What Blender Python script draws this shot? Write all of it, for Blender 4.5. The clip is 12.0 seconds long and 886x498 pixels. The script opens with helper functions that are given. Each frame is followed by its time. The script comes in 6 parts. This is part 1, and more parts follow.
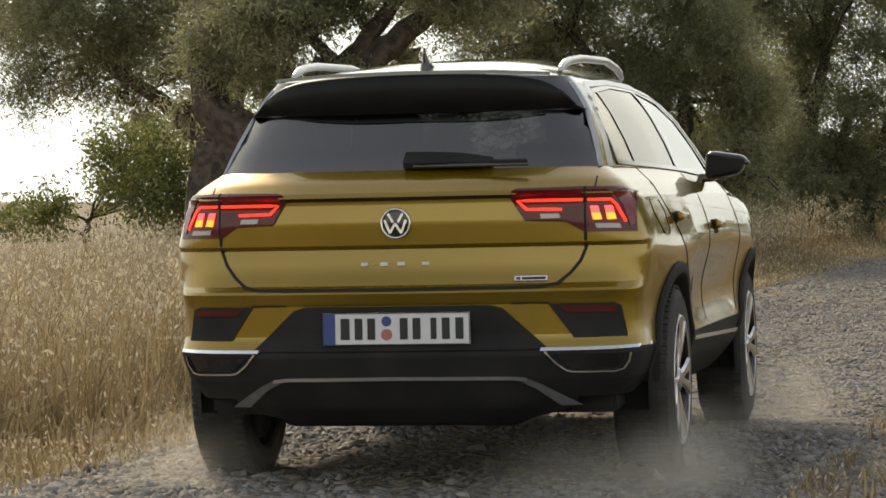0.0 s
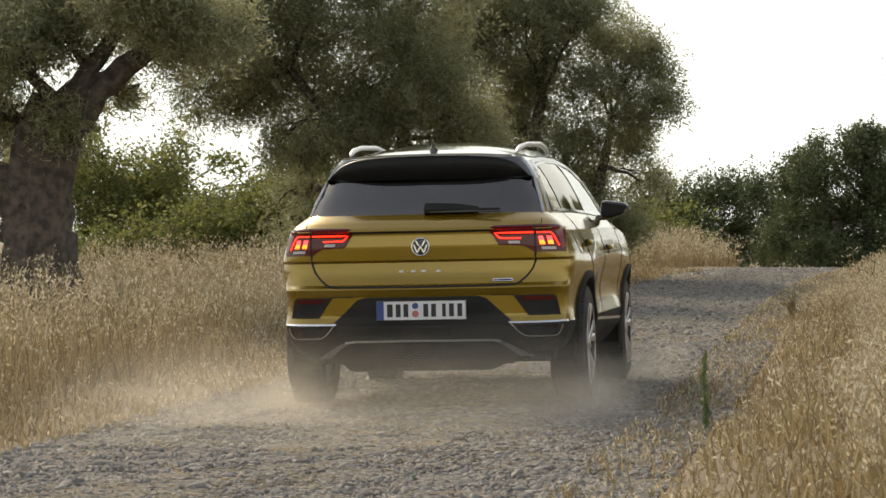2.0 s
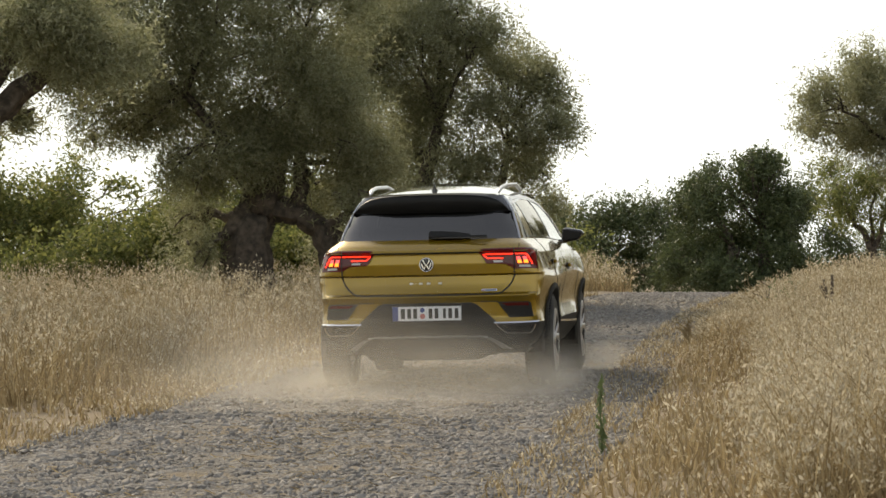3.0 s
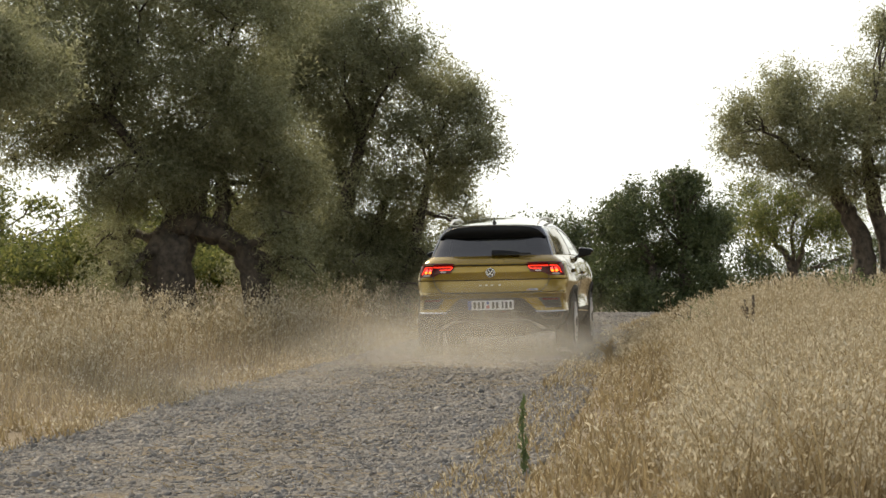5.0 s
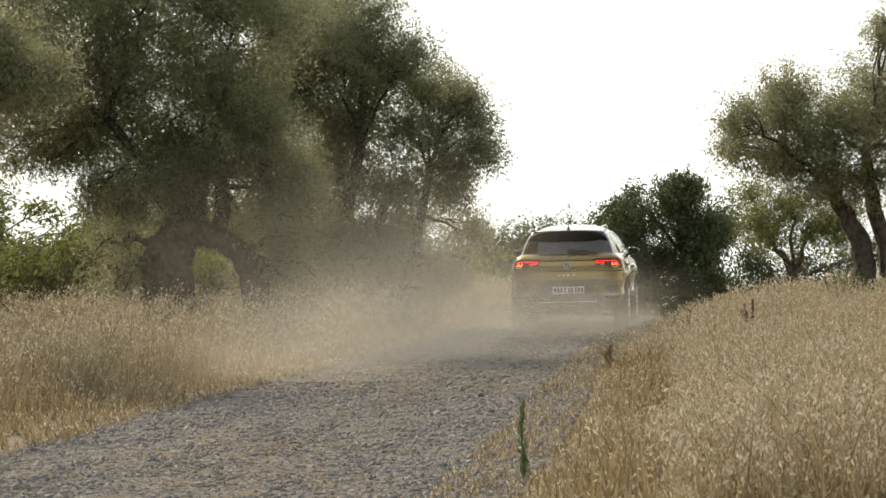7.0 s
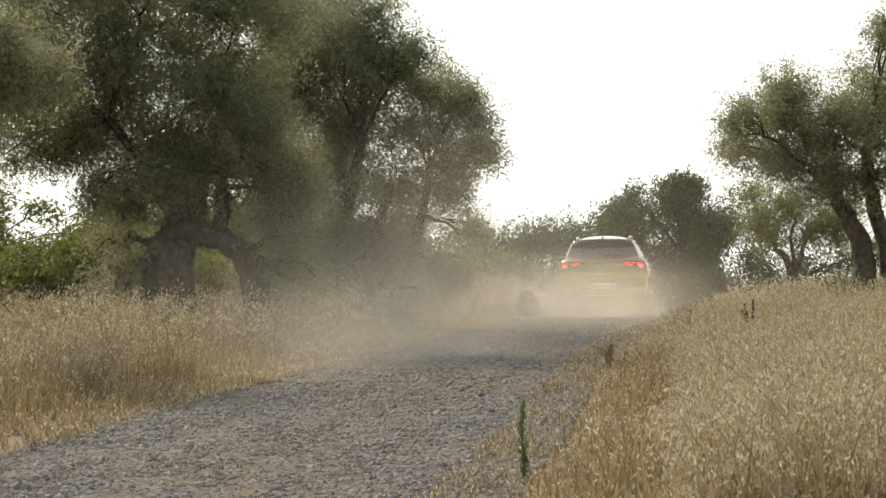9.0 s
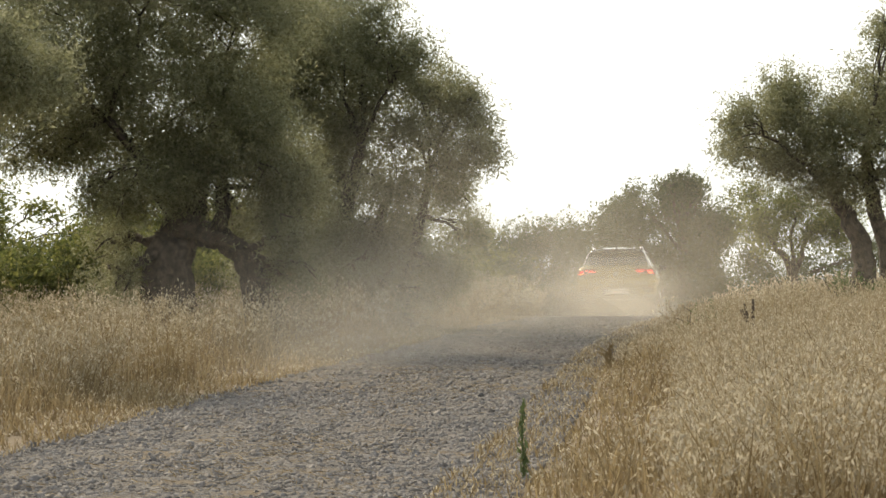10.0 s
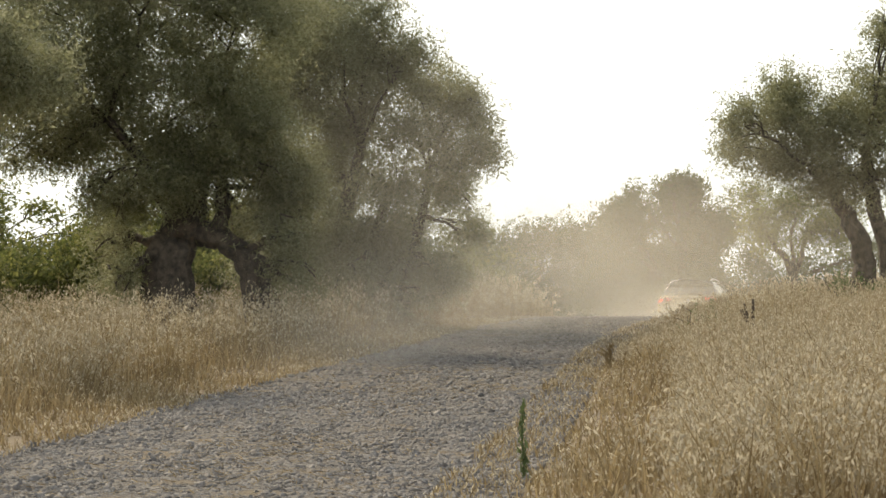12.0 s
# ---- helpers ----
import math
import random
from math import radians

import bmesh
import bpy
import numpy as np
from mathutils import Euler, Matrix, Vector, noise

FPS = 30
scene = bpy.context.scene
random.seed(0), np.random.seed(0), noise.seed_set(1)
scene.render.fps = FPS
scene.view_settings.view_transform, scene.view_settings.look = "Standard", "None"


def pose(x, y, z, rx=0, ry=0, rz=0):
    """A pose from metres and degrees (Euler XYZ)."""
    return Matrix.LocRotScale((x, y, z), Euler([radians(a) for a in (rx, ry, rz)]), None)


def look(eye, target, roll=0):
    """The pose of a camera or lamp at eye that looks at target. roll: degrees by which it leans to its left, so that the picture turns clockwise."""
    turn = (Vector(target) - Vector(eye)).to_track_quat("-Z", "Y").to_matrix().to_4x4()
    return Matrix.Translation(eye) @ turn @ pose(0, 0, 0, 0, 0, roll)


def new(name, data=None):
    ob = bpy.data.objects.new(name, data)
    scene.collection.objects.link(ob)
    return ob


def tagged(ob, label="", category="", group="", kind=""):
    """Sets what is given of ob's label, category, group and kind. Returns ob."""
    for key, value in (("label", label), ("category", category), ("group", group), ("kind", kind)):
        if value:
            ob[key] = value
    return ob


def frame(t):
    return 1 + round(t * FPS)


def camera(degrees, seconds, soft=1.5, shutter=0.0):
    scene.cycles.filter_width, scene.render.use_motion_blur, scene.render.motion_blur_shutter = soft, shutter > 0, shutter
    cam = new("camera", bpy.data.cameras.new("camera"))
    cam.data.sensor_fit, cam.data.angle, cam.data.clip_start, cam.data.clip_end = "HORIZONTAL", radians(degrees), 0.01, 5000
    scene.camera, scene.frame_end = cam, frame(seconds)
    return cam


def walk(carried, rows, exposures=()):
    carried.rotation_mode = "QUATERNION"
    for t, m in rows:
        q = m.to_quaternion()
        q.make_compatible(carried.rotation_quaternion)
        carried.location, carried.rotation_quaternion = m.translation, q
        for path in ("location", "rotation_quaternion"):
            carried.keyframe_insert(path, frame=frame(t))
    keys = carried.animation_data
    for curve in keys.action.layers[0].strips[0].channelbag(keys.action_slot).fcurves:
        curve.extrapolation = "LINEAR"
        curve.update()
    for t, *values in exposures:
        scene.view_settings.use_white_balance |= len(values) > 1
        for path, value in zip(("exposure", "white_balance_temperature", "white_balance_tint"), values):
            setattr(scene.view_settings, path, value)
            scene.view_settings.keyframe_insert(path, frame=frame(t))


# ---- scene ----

# ---------------------------------------------------------------- camera: a tripod that pans and tilts after the car
FOV = 17.0
EYE = 1.0
cam = camera(FOV, 12.0, soft=1.5)
# a long lens: sharp at the car's middle distance, a little soft before and beyond
cam.data.dof.use_dof, cam.data.dof.focus_distance, cam.data.dof.aperture_fstop = True, 20.0, 22.0
scene.cycles.transparent_max_bounces = 32
# seconds, pan to the left in degrees, tilt up in degrees
PAN = [
    (0.0, 8.92, -1.03), (0.5, 7.37, -0.94), (1.0, 5.89, -0.765), (1.5, 4.71, -0.565), (2.0, 3.51, -0.318),
    (2.5, 2.44, -0.066), (3.0, 1.51, 0.163), (3.5, 0.786, 0.305), (4.0, 0.31, 0.41), (4.6, 0.05, 0.51), (5.5, -0.005, 0.585),
    (6.0, -0.005, 0.6), (6.5, -0.005, 0.622), (7.0, -0.005, 0.633), (9.0, 0.0, 0.633), (12.0, 0.0, 0.633),
]
walk(cam, [(t, pose(0, 0, EYE, 90 + up, 0, left)) for t, left, up in PAN], exposures=[(0.0, 1.0, 8000, 10), (12.0, 1.0, 8000, 10)])

# ---------------------------------------------------------------- light: hazy low sun ahead, behind the trees
HAZE = (4.1, 4.65, 5.05)
SUN_AZ, SUN_EL = -28.0, 33.0          # degrees to the right of straight ahead, and up
world = bpy.data.worlds.new("world")
scene.world = world
world.use_nodes = True
wn = world.node_tree
sky = wn.nodes.new("ShaderNodeTexSky")
sky.sky_type = "NISHITA"
sky.sun_disc = False
sky.sun_elevation, sky.sun_rotation = radians(SUN_EL), radians(SUN_AZ)
sky.air_density, sky.dust_density, sky.ozone_density = 1.0, 0.75, 1.0
wn.nodes["Background"].inputs["Strength"].default_value = 0.15
# thin high haze: it greys the sky and evens out its glow
grey = wn.nodes.new("ShaderNodeHueSaturation")
grey.inputs["Saturation"].default_value = 0.6
even = wn.nodes.new("ShaderNodeVectorMath")
even.operation = "MINIMUM"
even.inputs[1].default_value = HAZE
wn.links.new(sky.outputs[0], grey.inputs["Color"])
wn.links.new(grey.outputs[0], even.inputs[0])
wn.links.new(even.outputs[0], wn.nodes["Background"].inputs["Color"])
sun = new("sun", bpy.data.lights.new("sun", "SUN"))
sun.data.energy, sun.data.angle, sun.data.color = 1.6, radians(12), (1.0, 0.91, 0.77)
sd = Vector((math.sin(radians(SUN_AZ)) * math.cos(radians(SUN_EL)), math.cos(radians(SUN_AZ)) * math.cos(radians(SUN_EL)), math.sin(radians(SUN_EL))))
sun.matrix_world = look(sd * 60, (0, 0, 0))


# ---------------------------------------------------------------- materials
def mat(name, color, rough=0.6, metal=0.0, spec=0.5, color2=None, scale=8.0, bump=0.0, bump_scale=40.0, coat=0.0, island=None, objrand=None, emit=None, emit_k=0.0, translucent=None):
    m = bpy.data.materials.new(name)
    m.use_nodes = True
    nt = m.node_tree
    b = nt.nodes["Principled BSDF"]
    b.inputs["Base Color"].default_value = (*color, 1)
    b.inputs["Roughness"].default_value = rough
    b.inputs["Metallic"].default_value = metal
    b.inputs["Specular IOR Level"].default_value = spec
    b.inputs["Coat Weight"].default_value = coat
    b.inputs["Coat Roughness"].default_value = 0.04
    if emit:
        b.inputs["Emission Color"].default_value = (*emit, 1)
        b.inputs["Emission Strength"].default_value = emit_k
    tc = nt.nodes.new("ShaderNodeTexCoord")
    last = None
    if color2:
        n = nt.nodes.new("ShaderNodeTexNoise")
        n.inputs["Scale"].default_value = scale
        n.inputs["Detail"].default_value = 6
        nt.links.new(tc.outputs["Object"], n.inputs["Vector"])
        ramp = nt.nodes.new("ShaderNodeValToRGB")
        ramp.color_ramp.elements[0].position, ramp.color_ramp.elements[1].position = 0.35, 0.65
        ramp.color_ramp.elements[0].color, ramp.color_ramp.elements[1].color = (*color, 1), (*color2, 1)
        nt.links.new(n.outputs["Fac"], ramp.inputs["Fac"])
        last = ramp.outputs["Color"]
    spread = island or objrand
    if spread:
        src = nt.nodes.new("ShaderNodeNewGeometry" if island else "ShaderNodeObjectInfo")
        r2 = nt.nodes.new("ShaderNodeValToRGB")
        cr = r2.color_ramp
        for k, c in enumerate(spread):
            e = cr.elements[k] if k < 2 else cr.elements.new(1.0)
            e.position = k / (len(spread) - 1)
            e.color = (*c, 1)
        nt.links.new(src.outputs["Random Per Island" if island else "Random"], r2.inputs["Fac"])
        if last is None:
            last = r2.outputs["Color"]
        else:
            mx = nt.nodes.new("ShaderNodeMix")
            mx.data_type, mx.blend_type = "RGBA", "MIX"
            mx.inputs["Factor"].default_value = 0.5
            nt.links.new(last, mx.inputs["A"])
            nt.links.new(r2.outputs["Color"], mx.inputs["B"])
            last = mx.outputs["Result"]
    if last is not None:
        nt.links.new(last, b.inputs["Base Color"])
    if bump:
        n2 = nt.nodes.new("ShaderNodeTexNoise")
        n2.inputs["Scale"].default_value = bump_scale
        n2.inputs["Detail"].default_value = 5
        nt.links.new(tc.outputs["Object"], n2.inputs["Vector"])
        bp = nt.nodes.new("ShaderNodeBump")
        bp.inputs["Strength"].default_value = bump
        bp.inputs["Distance"].default_value = 0.02
        nt.links.new(n2.outputs["Fac"], bp.inputs["Height"])
        nt.links.new(bp.outputs["Normal"], b.inputs["Normal"])
    if translucent:
        tr = nt.nodes.new("ShaderNodeBsdfTranslucent")
        if last is not None:
            nt.links.new(last, tr.inputs["Color"])
        else:
            tr.inputs["Color"].default_value = (*color, 1)
        ms = nt.nodes.new("ShaderNodeMixShader")
        ms.inputs["Fac"].default_value = translucent
        nt.links.new(b.outputs[0], ms.inputs[1])
        nt.links.new(tr.outputs[0], ms.inputs[2])
        nt.links.new(ms.outputs[0], nt.nodes["Material Output"].inputs["Surface"])
    return m


M = {}
M["soil"] = mat("dry_soil", (0.25, 0.19, 0.115), 0.95, color2=(0.16, 0.12, 0.075), scale=1.3, bump=0.6, bump_scale=14)
M["gravel_bed"] = mat("gravel_bed", (0.17, 0.15, 0.128), 0.95, color2=(0.26, 0.205, 0.145), scale=0.9, bump=1.0, bump_scale=30)
M["stone"] = mat("stone", (0.19, 0.184, 0.176), 0.9, island=[(0.10, 0.097, 0.093), (0.22, 0.212, 0.2), (0.40, 0.38, 0.345)], color2=(0.2, 0.17, 0.135), scale=12, bump=0.4, bump_scale=60)
M["stone_piece"] = mat("stone_piece", (0.19, 0.184, 0.176), 0.9, objrand=[(0.10, 0.097, 0.093), (0.22, 0.212, 0.2), (0.40, 0.38, 0.345)], color2=(0.2, 0.17, 0.135), scale=12, bump=0.4, bump_scale=60)
M["straw"] = mat("straw", (0.45, 0.32, 0.16), 0.8, island=[(0.185, 0.135, 0.07), (0.30, 0.229, 0.125), (0.44, 0.35, 0.205)], translucent=0.35)
M["oat"] = mat("oat_seed", (0.62, 0.5, 0.32), 0.8, island=[(0.30, 0.248, 0.162), (0.46, 0.395, 0.277), (0.66, 0.59, 0.45)], translucent=0.4)
M["weed"] = mat("green_weed", (0.09, 0.13, 0.05), 0.7, island=[(0.08, 0.12, 0.045), (0.16, 0.2, 0.08)], translucent=0.3)
M["bark"] = mat("bark", (0.125, 0.1, 0.078), 0.95, color2=(0.045, 0.037, 0.03), scale=11, bump=1.0, bump_scale=26)
M["olive_leaf"] = mat("olive_leaf", (0.1, 0.115, 0.07), 0.65, spec=0.3, island=[(0.17, 0.18, 0.09), (0.26, 0.265, 0.15), (0.36, 0.36, 0.24)], translucent=0.6)
M["bush_leaf"] = mat("bush_leaf", (0.06, 0.08, 0.03), 0.5, island=[(0.045, 0.065, 0.025), (0.08, 0.105, 0.04), (0.12, 0.14, 0.06)], translucent=0.35)
M["hedge_leaf"] = mat("hedge_leaf", (0.1, 0.12, 0.04), 0.6, island=[(0.08, 0.1, 0.03), (0.16, 0.18, 0.055), (0.28, 0.28, 0.09)], translucent=0.55)
M["wood"] = mat("dead_wood", (0.11, 0.082, 0.06), 0.95, color2=(0.1, 0.08, 0.06), scale=14, bump=0.8)


def gravel_bed():
    """Trodden gravel: pebbles of a few centimetres in many greys, with brown dirt showing through in patches."""
    m = M["gravel_bed"]
    nt = m.node_tree
    b = nt.nodes["Principled BSDF"]
    tc = nt.nodes.new("ShaderNodeTexCoord")
    cells = nt.nodes.new("ShaderNodeTexVoronoi")
    cells.inputs["Scale"].default_value = 38
    nt.links.new(tc.outputs["Object"], cells.inputs["Vector"])
    ramp = nt.nodes.new("ShaderNodeValToRGB")
    cr = ramp.color_ramp
    cr.elements[0].color, cr.elements[1].color = (0.05, 0.047, 0.043, 1), (0.27, 0.255, 0.228, 1)
    e = cr.elements.new(0.55)
    e.color = (0.138, 0.121, 0.1, 1)
    sep = nt.nodes.new("ShaderNodeSeparateColor")
    nt.links.new(cells.outputs["Color"], sep.inputs[0])
    nt.links.new(sep.outputs[0], ramp.inputs["Fac"])
    patch = nt.nodes.new("ShaderNodeTexNoise")
    patch.inputs["Scale"].default_value, patch.inputs["Detail"].default_value = 1.4, 7
    nt.links.new(tc.outputs["Object"], patch.inputs["Vector"])
    pr = nt.nodes.new("ShaderNodeValToRGB")
    pr.color_ramp.elements[0].position, pr.color_ramp.elements[1].position = 0.53, 0.66
    nt.links.new(patch.outputs["Fac"], pr.inputs["Fac"])
    mx = nt.nodes.new("ShaderNodeMix")
    mx.data_type = "RGBA"
    mx.inputs["B"].default_value = (0.195, 0.146, 0.085, 1)
    half = nt.nodes.new("ShaderNodeMath")
    half.operation = "MULTIPLY"
    half.inputs[1].default_value = 0.85
    nt.links.new(pr.outputs["Color"], half.inputs[0])
    nt.links.new(half.outputs[0], mx.inputs["Factor"])
    nt.links.new(ramp.outputs["Color"], mx.inputs["A"])
    nt.links.new(mx.outputs["Result"], b.inputs["Base Color"])
    bp = nt.nodes.new("ShaderNodeBump")
    bp.invert = True
    bp.inputs["Strength"].default_value, bp.inputs["Distance"].default_value = 0.9, 0.02
    nt.links.new(cells.outputs["Distance"], bp.inputs["Height"])
    nt.links.new(bp.outputs["Normal"], b.inputs["Normal"])


gravel_bed()
# car materials
M["paint"] = mat("gold_paint", (0.245, 0.152, 0.010), 0.26, metal=0.6, spec=0.5, color2=(0.265, 0.166, 0.012), scale=3.0, coat=0.75)
M["plastic"] = mat("black_plastic", (0.012, 0.0118, 0.0115), 0.7, spec=0.22, color2=(0.022, 0.021, 0.019), scale=5, bump=0.15, bump_scale=300)
M["gloss_black"] = mat("gloss_black", (0.006, 0.006, 0.007), 0.12, coat=0.4)
M["spoiler_black"] = mat("spoiler_black", (0.007, 0.007, 0.007), 0.42, spec=0.18, color2=(0.01, 0.01, 0.01), scale=9)
M["seam"] = mat("seam_and_shade_black", (0.008, 0.008, 0.008), 0.8)
M["chrome"] = mat("chrome", (0.75, 0.75, 0.76), 0.16, metal=1.0, color2=(0.68, 0.68, 0.69), scale=30)
M["alu"] = mat("satin_silver", (0.55, 0.55, 0.56), 0.3, metal=0.9, color2=(0.48, 0.48, 0.49), scale=20)
M["roof_paint"] = mat("roof_paint", (0.03, 0.03, 0.032), 0.1, coat=1.0, spec=0.8)
M["rubber"] = mat("tyre_rubber", (0.028, 0.027, 0.026), 0.85, color2=(0.06, 0.055, 0.048), scale=6, bump=0.3, bump_scale=90)
M["lamp_red"] = mat("red_lens", (0.22, 0.006, 0.008), 0.15, coat=0.3, color2=(0.12, 0.003, 0.005), scale=40)
M["lamp_dark"] = mat("dark_red_lens", (0.075, 0.004, 0.005), 0.15, spec=0.3, coat=0.25)
M["led_red"] = mat("led_red", (0.6, 0.02, 0.01), 0.3, emit=(1.0, 0.022, 0.008), emit_k=1.3)
M["led_amber"] = mat("led_amber", (0.8, 0.3, 0.05), 0.3, emit=(1.0, 0.15, 0.012), emit_k=2.0)
M["led_pink"] = mat("led_pink", (0.8, 0.05, 0.1), 0.3, emit=(1.0, 0.05, 0.05), emit_k=1.7)
M["clear_lens"] = mat("clear_lens", (0.35, 0.3, 0.3), 0.15, coat=1.0)
M["plate"] = mat("plate_white", (0.62, 0.62, 0.64), 0.4, color2=(0.56, 0.56, 0.57), scale=12)
M["plate_blue"] = mat("plate_blue", (0.025, 0.05, 0.19), 0.4)
M["seal_red"] = mat("seal_red", (0.4, 0.12, 0.11), 0.5)
M["ink"] = mat("ink_black", (0.012, 0.012, 0.012), 0.5)
M["seat"] = mat("seat_cloth", (0.03, 0.03, 0.032), 0.9, color2=(0.05, 0.05, 0.05), scale=40)
M["skid_grey"] = mat("skid_grey", (0.1, 0.1, 0.1), 0.45, color2=(0.13, 0.128, 0.125), scale=20)
M["rim_dark"] = mat("rim_dark", (0.02, 0.02, 0.022), 0.35, metal=0.5)


def glass_mat(name, tint, gloss):
    m = bpy.data.materials.new(name)
    m.use_nodes = True
    nt = m.node_tree
    nt.nodes.remove(nt.nodes["Principled BSDF"])
    tr = nt.nodes.new("ShaderNodeBsdfTransparent")
    tr.inputs["Color"].default_value = (*tint, 1)
    gl = nt.nodes.new("ShaderNodeBsdfGlossy")
    gl.inputs["Roughness"].default_value = 0.02
    gl.inputs["Color"].default_value = (*gloss, 1)
    fr = nt.nodes.new("ShaderNodeFresnel")
    fr.inputs["IOR"].default_value = 2.1
    mx = nt.nodes.new("ShaderNodeMixShader")
    nt.links.new(fr.outputs[0], mx.inputs["Fac"])
    nt.links.new(tr.outputs[0], mx.inputs[1])
    nt.links.new(gl.outputs[0], mx.inputs[2])
    nt.links.new(mx.outputs[0], nt.nodes["Material Output"].inputs["Surface"])
    return m


M["privacy"] = glass_mat("privacy_glass", (0.045, 0.047, 0.048), (1.0, 0.97, 0.93))
M["glass"] = glass_mat("window_glass", (0.7, 0.72, 0.7), (1, 1, 1))


# ---------------------------------------------------------------- helpers for building
def smooth(ob, on=True):
    if on:
        ob.data.polygons.foreach_set("use_smooth", [True] * len(ob.data.polygons))
    return ob


def part(name, bm, material, parent=None, label="", sm=False):
    me = bpy.data.meshes.new(name)
    bm.normal_update()
    bm.to_mesh(me)
    bm.free()
    me.materials.append(material)
    ob = new(name, me)
    ob.parent = parent
    if label:
        tagged(ob, label)
    return smooth(ob, sm)


def raw_mesh(name, verts, quads, material, parent=None, sm=False):
    """A mesh of quads (or triangles) from arrays."""
    verts, quads = np.asarray(verts, dtype=np.float32), np.asarray(quads, dtype=np.int32)
    me = bpy.data.meshes.new(name)
    n, k = quads.shape
    me.vertices.add(len(verts))
    me.vertices.foreach_set("co", verts.ravel())
    me.loops.add(n * k)
    me.loops.foreach_set("vertex_index", quads.ravel())
    me.polygons.add(n)
    me.polygons.foreach_set("loop_start", np.arange(n, dtype=np.int32) * k)
    me.update(calc_edges=True)
    me.materials.append(material)
    ob = new(name, me)
    ob.parent = parent
    return smooth(ob, sm)


def empty(name, m, label, category, group="", kind=""):
    ob = new(name)
    ob.empty_display_size = 0.2
    ob.matrix_basis = m
    return tagged(ob, label, category, group, kind)


def interp(x, table):
    xs, ys = zip(*table)
    return np.interp(x, xs, ys)


# ---------------------------------------------------------------- the lie of the land
RISE = [(-400, -2), (-20, -0.055), (13, -0.055), (22, -0.02), (30, 0.06), (36, 0.13), (39, 0.175), (42, 0.225), (45, 0.285), (48, 0.335), (51, 0.36), (56, 0.33), (62, 0.22), (65, 0.1), (69, -0.1), (75, -0.45), (90, -1.3), (150, -4.5), (400, -5), (1500, -2)]
LEFT = [(-60, -6), (5, -3.45), (10, -3.12), (14, -2.85), (17.4, -2.6), (27, -1.8), (33, -1.15), (38, -0.45), (45, 0.4), (50, 1.25), (60, 3.0), (75, 5.0), (90, 9.0), (140, 25)]
RIGHT = [(-60, -3), (5, -0.4), (10, -0.1), (14, 0.2), (17.4, 0.55), (27, 1.25), (37, 2.1), (45, 3.1), (50, 4.0), (60, 5.9), (75, 8.4), (90, 12.5), (140, 29)]


def soften(v, table):
    return sum(interp(v + o, table) for o in (-3, -1.5, 0, 1.5, 3)) / 5


def height(x, y):
    x, y = np.asarray(x, float), np.asarray(y, float)
    base = soften(y, RISE)
    off = x - soften(y, RIGHT)
    bank = np.where(off > 0, 0.85 * (1 - np.exp(-np.maximum(off, 0) * 0.2)), 0)
    bank = bank * np.clip((95 - y) / 30, 0, 1)
    off2 = soften(y, LEFT) - x
    left = np.where(off2 > 0, -0.3 * (1 - np.exp(-np.maximum(off2 - 1, 0) * 0.15)), 0)
    lumps = 0.02 * np.sin(x * 1.9 + 0.7 * y) * np.cos(y * 1.3) + 0.03 * np.sin(0.7 * x - 0.43 * y)
    edge = np.clip(np.maximum(off, off2) / 0.6, 0, 1)
    return base + bank + left + lumps * edge


def build_ground():
    ys = np.concatenate([[-400, -150, -60, -30], np.arange(-20, 100, 0.5), np.arange(100, 200, 8), [220, 260, 320, 400, 550, 800, 1100, 1500]])
    xs = np.concatenate([[-900, -400, -200, -120, -80, -60, -45, -35, -28], np.arange(-24, 24, 0.4), [28, 35, 45, 60, 80, 120, 200, 400, 900]])
    gx, gy = np.meshgrid(xs, ys)
    gz = height(gx, gy)
    v = np.stack([gx, gy, gz], -1).reshape(-1, 3)
    n = len(xs)
    i = (np.arange(len(ys) - 1)[:, None] * n + np.arange(n - 1)[None, :]).ravel()
    q = np.stack([i, i + 1, i + n + 1, i + n], -1)
    tagged(raw_mesh("ground", v, q, M["soil"], sm=True), "dry straw-coloured field soil either side of the track", "ground", kind="structure")
    # the gravel track
    ys = np.arange(-30, 100, 0.25)
    ts = np.linspace(0, 1, 25)
    l, r = soften(ys, LEFT), soften(ys, RIGHT)
    wob = 0.12 * np.sin(ys * 1.7) + 0.08 * np.sin(ys * 4.1 + 1)
    l, r = l - 0.1 + wob, r + 0.15 + 0.1 * np.sin(ys * 2.3) + 0.06 * np.sin(ys * 5.3)
    gx = l[:, None] + (r - l)[:, None] * ts[None, :]
    gy = np.repeat(ys[:, None], 25, 1)
    bump = 0.012 * np.sin(gx * 9 + 3 * np.sin(gy * 2.1)) * np.sin(gy * 5.3 + 2 * np.sin(gx * 3))
    gz = height(gx, gy) + 0.018 + bump * 0.6
    gz[:, 0] -= 0.05
    gz[:, -1] -= 0.05
    v = np.stack([gx, gy, gz], -1).reshape(-1, 3)
    i = (np.arange(len(ys) - 1)[:, None] * 25 + np.arange(24)[None, :]).ravel()
    q = np.stack([i, i + 1, i + 26, i + 25], -1)
    return tagged(raw_mesh("road", v, q, M["gravel_bed"], sm=True), "rough grey gravel farm track climbing to a crest", "road", kind="structure")


road = build_ground()


# ---------------------------------------------------------------- leaves, limbs and trees
def rand_dirs(rng, n):
    d = rng.normal(size=(n, 3))
    return d / np.linalg.norm(d, axis=1, keepdims=True)


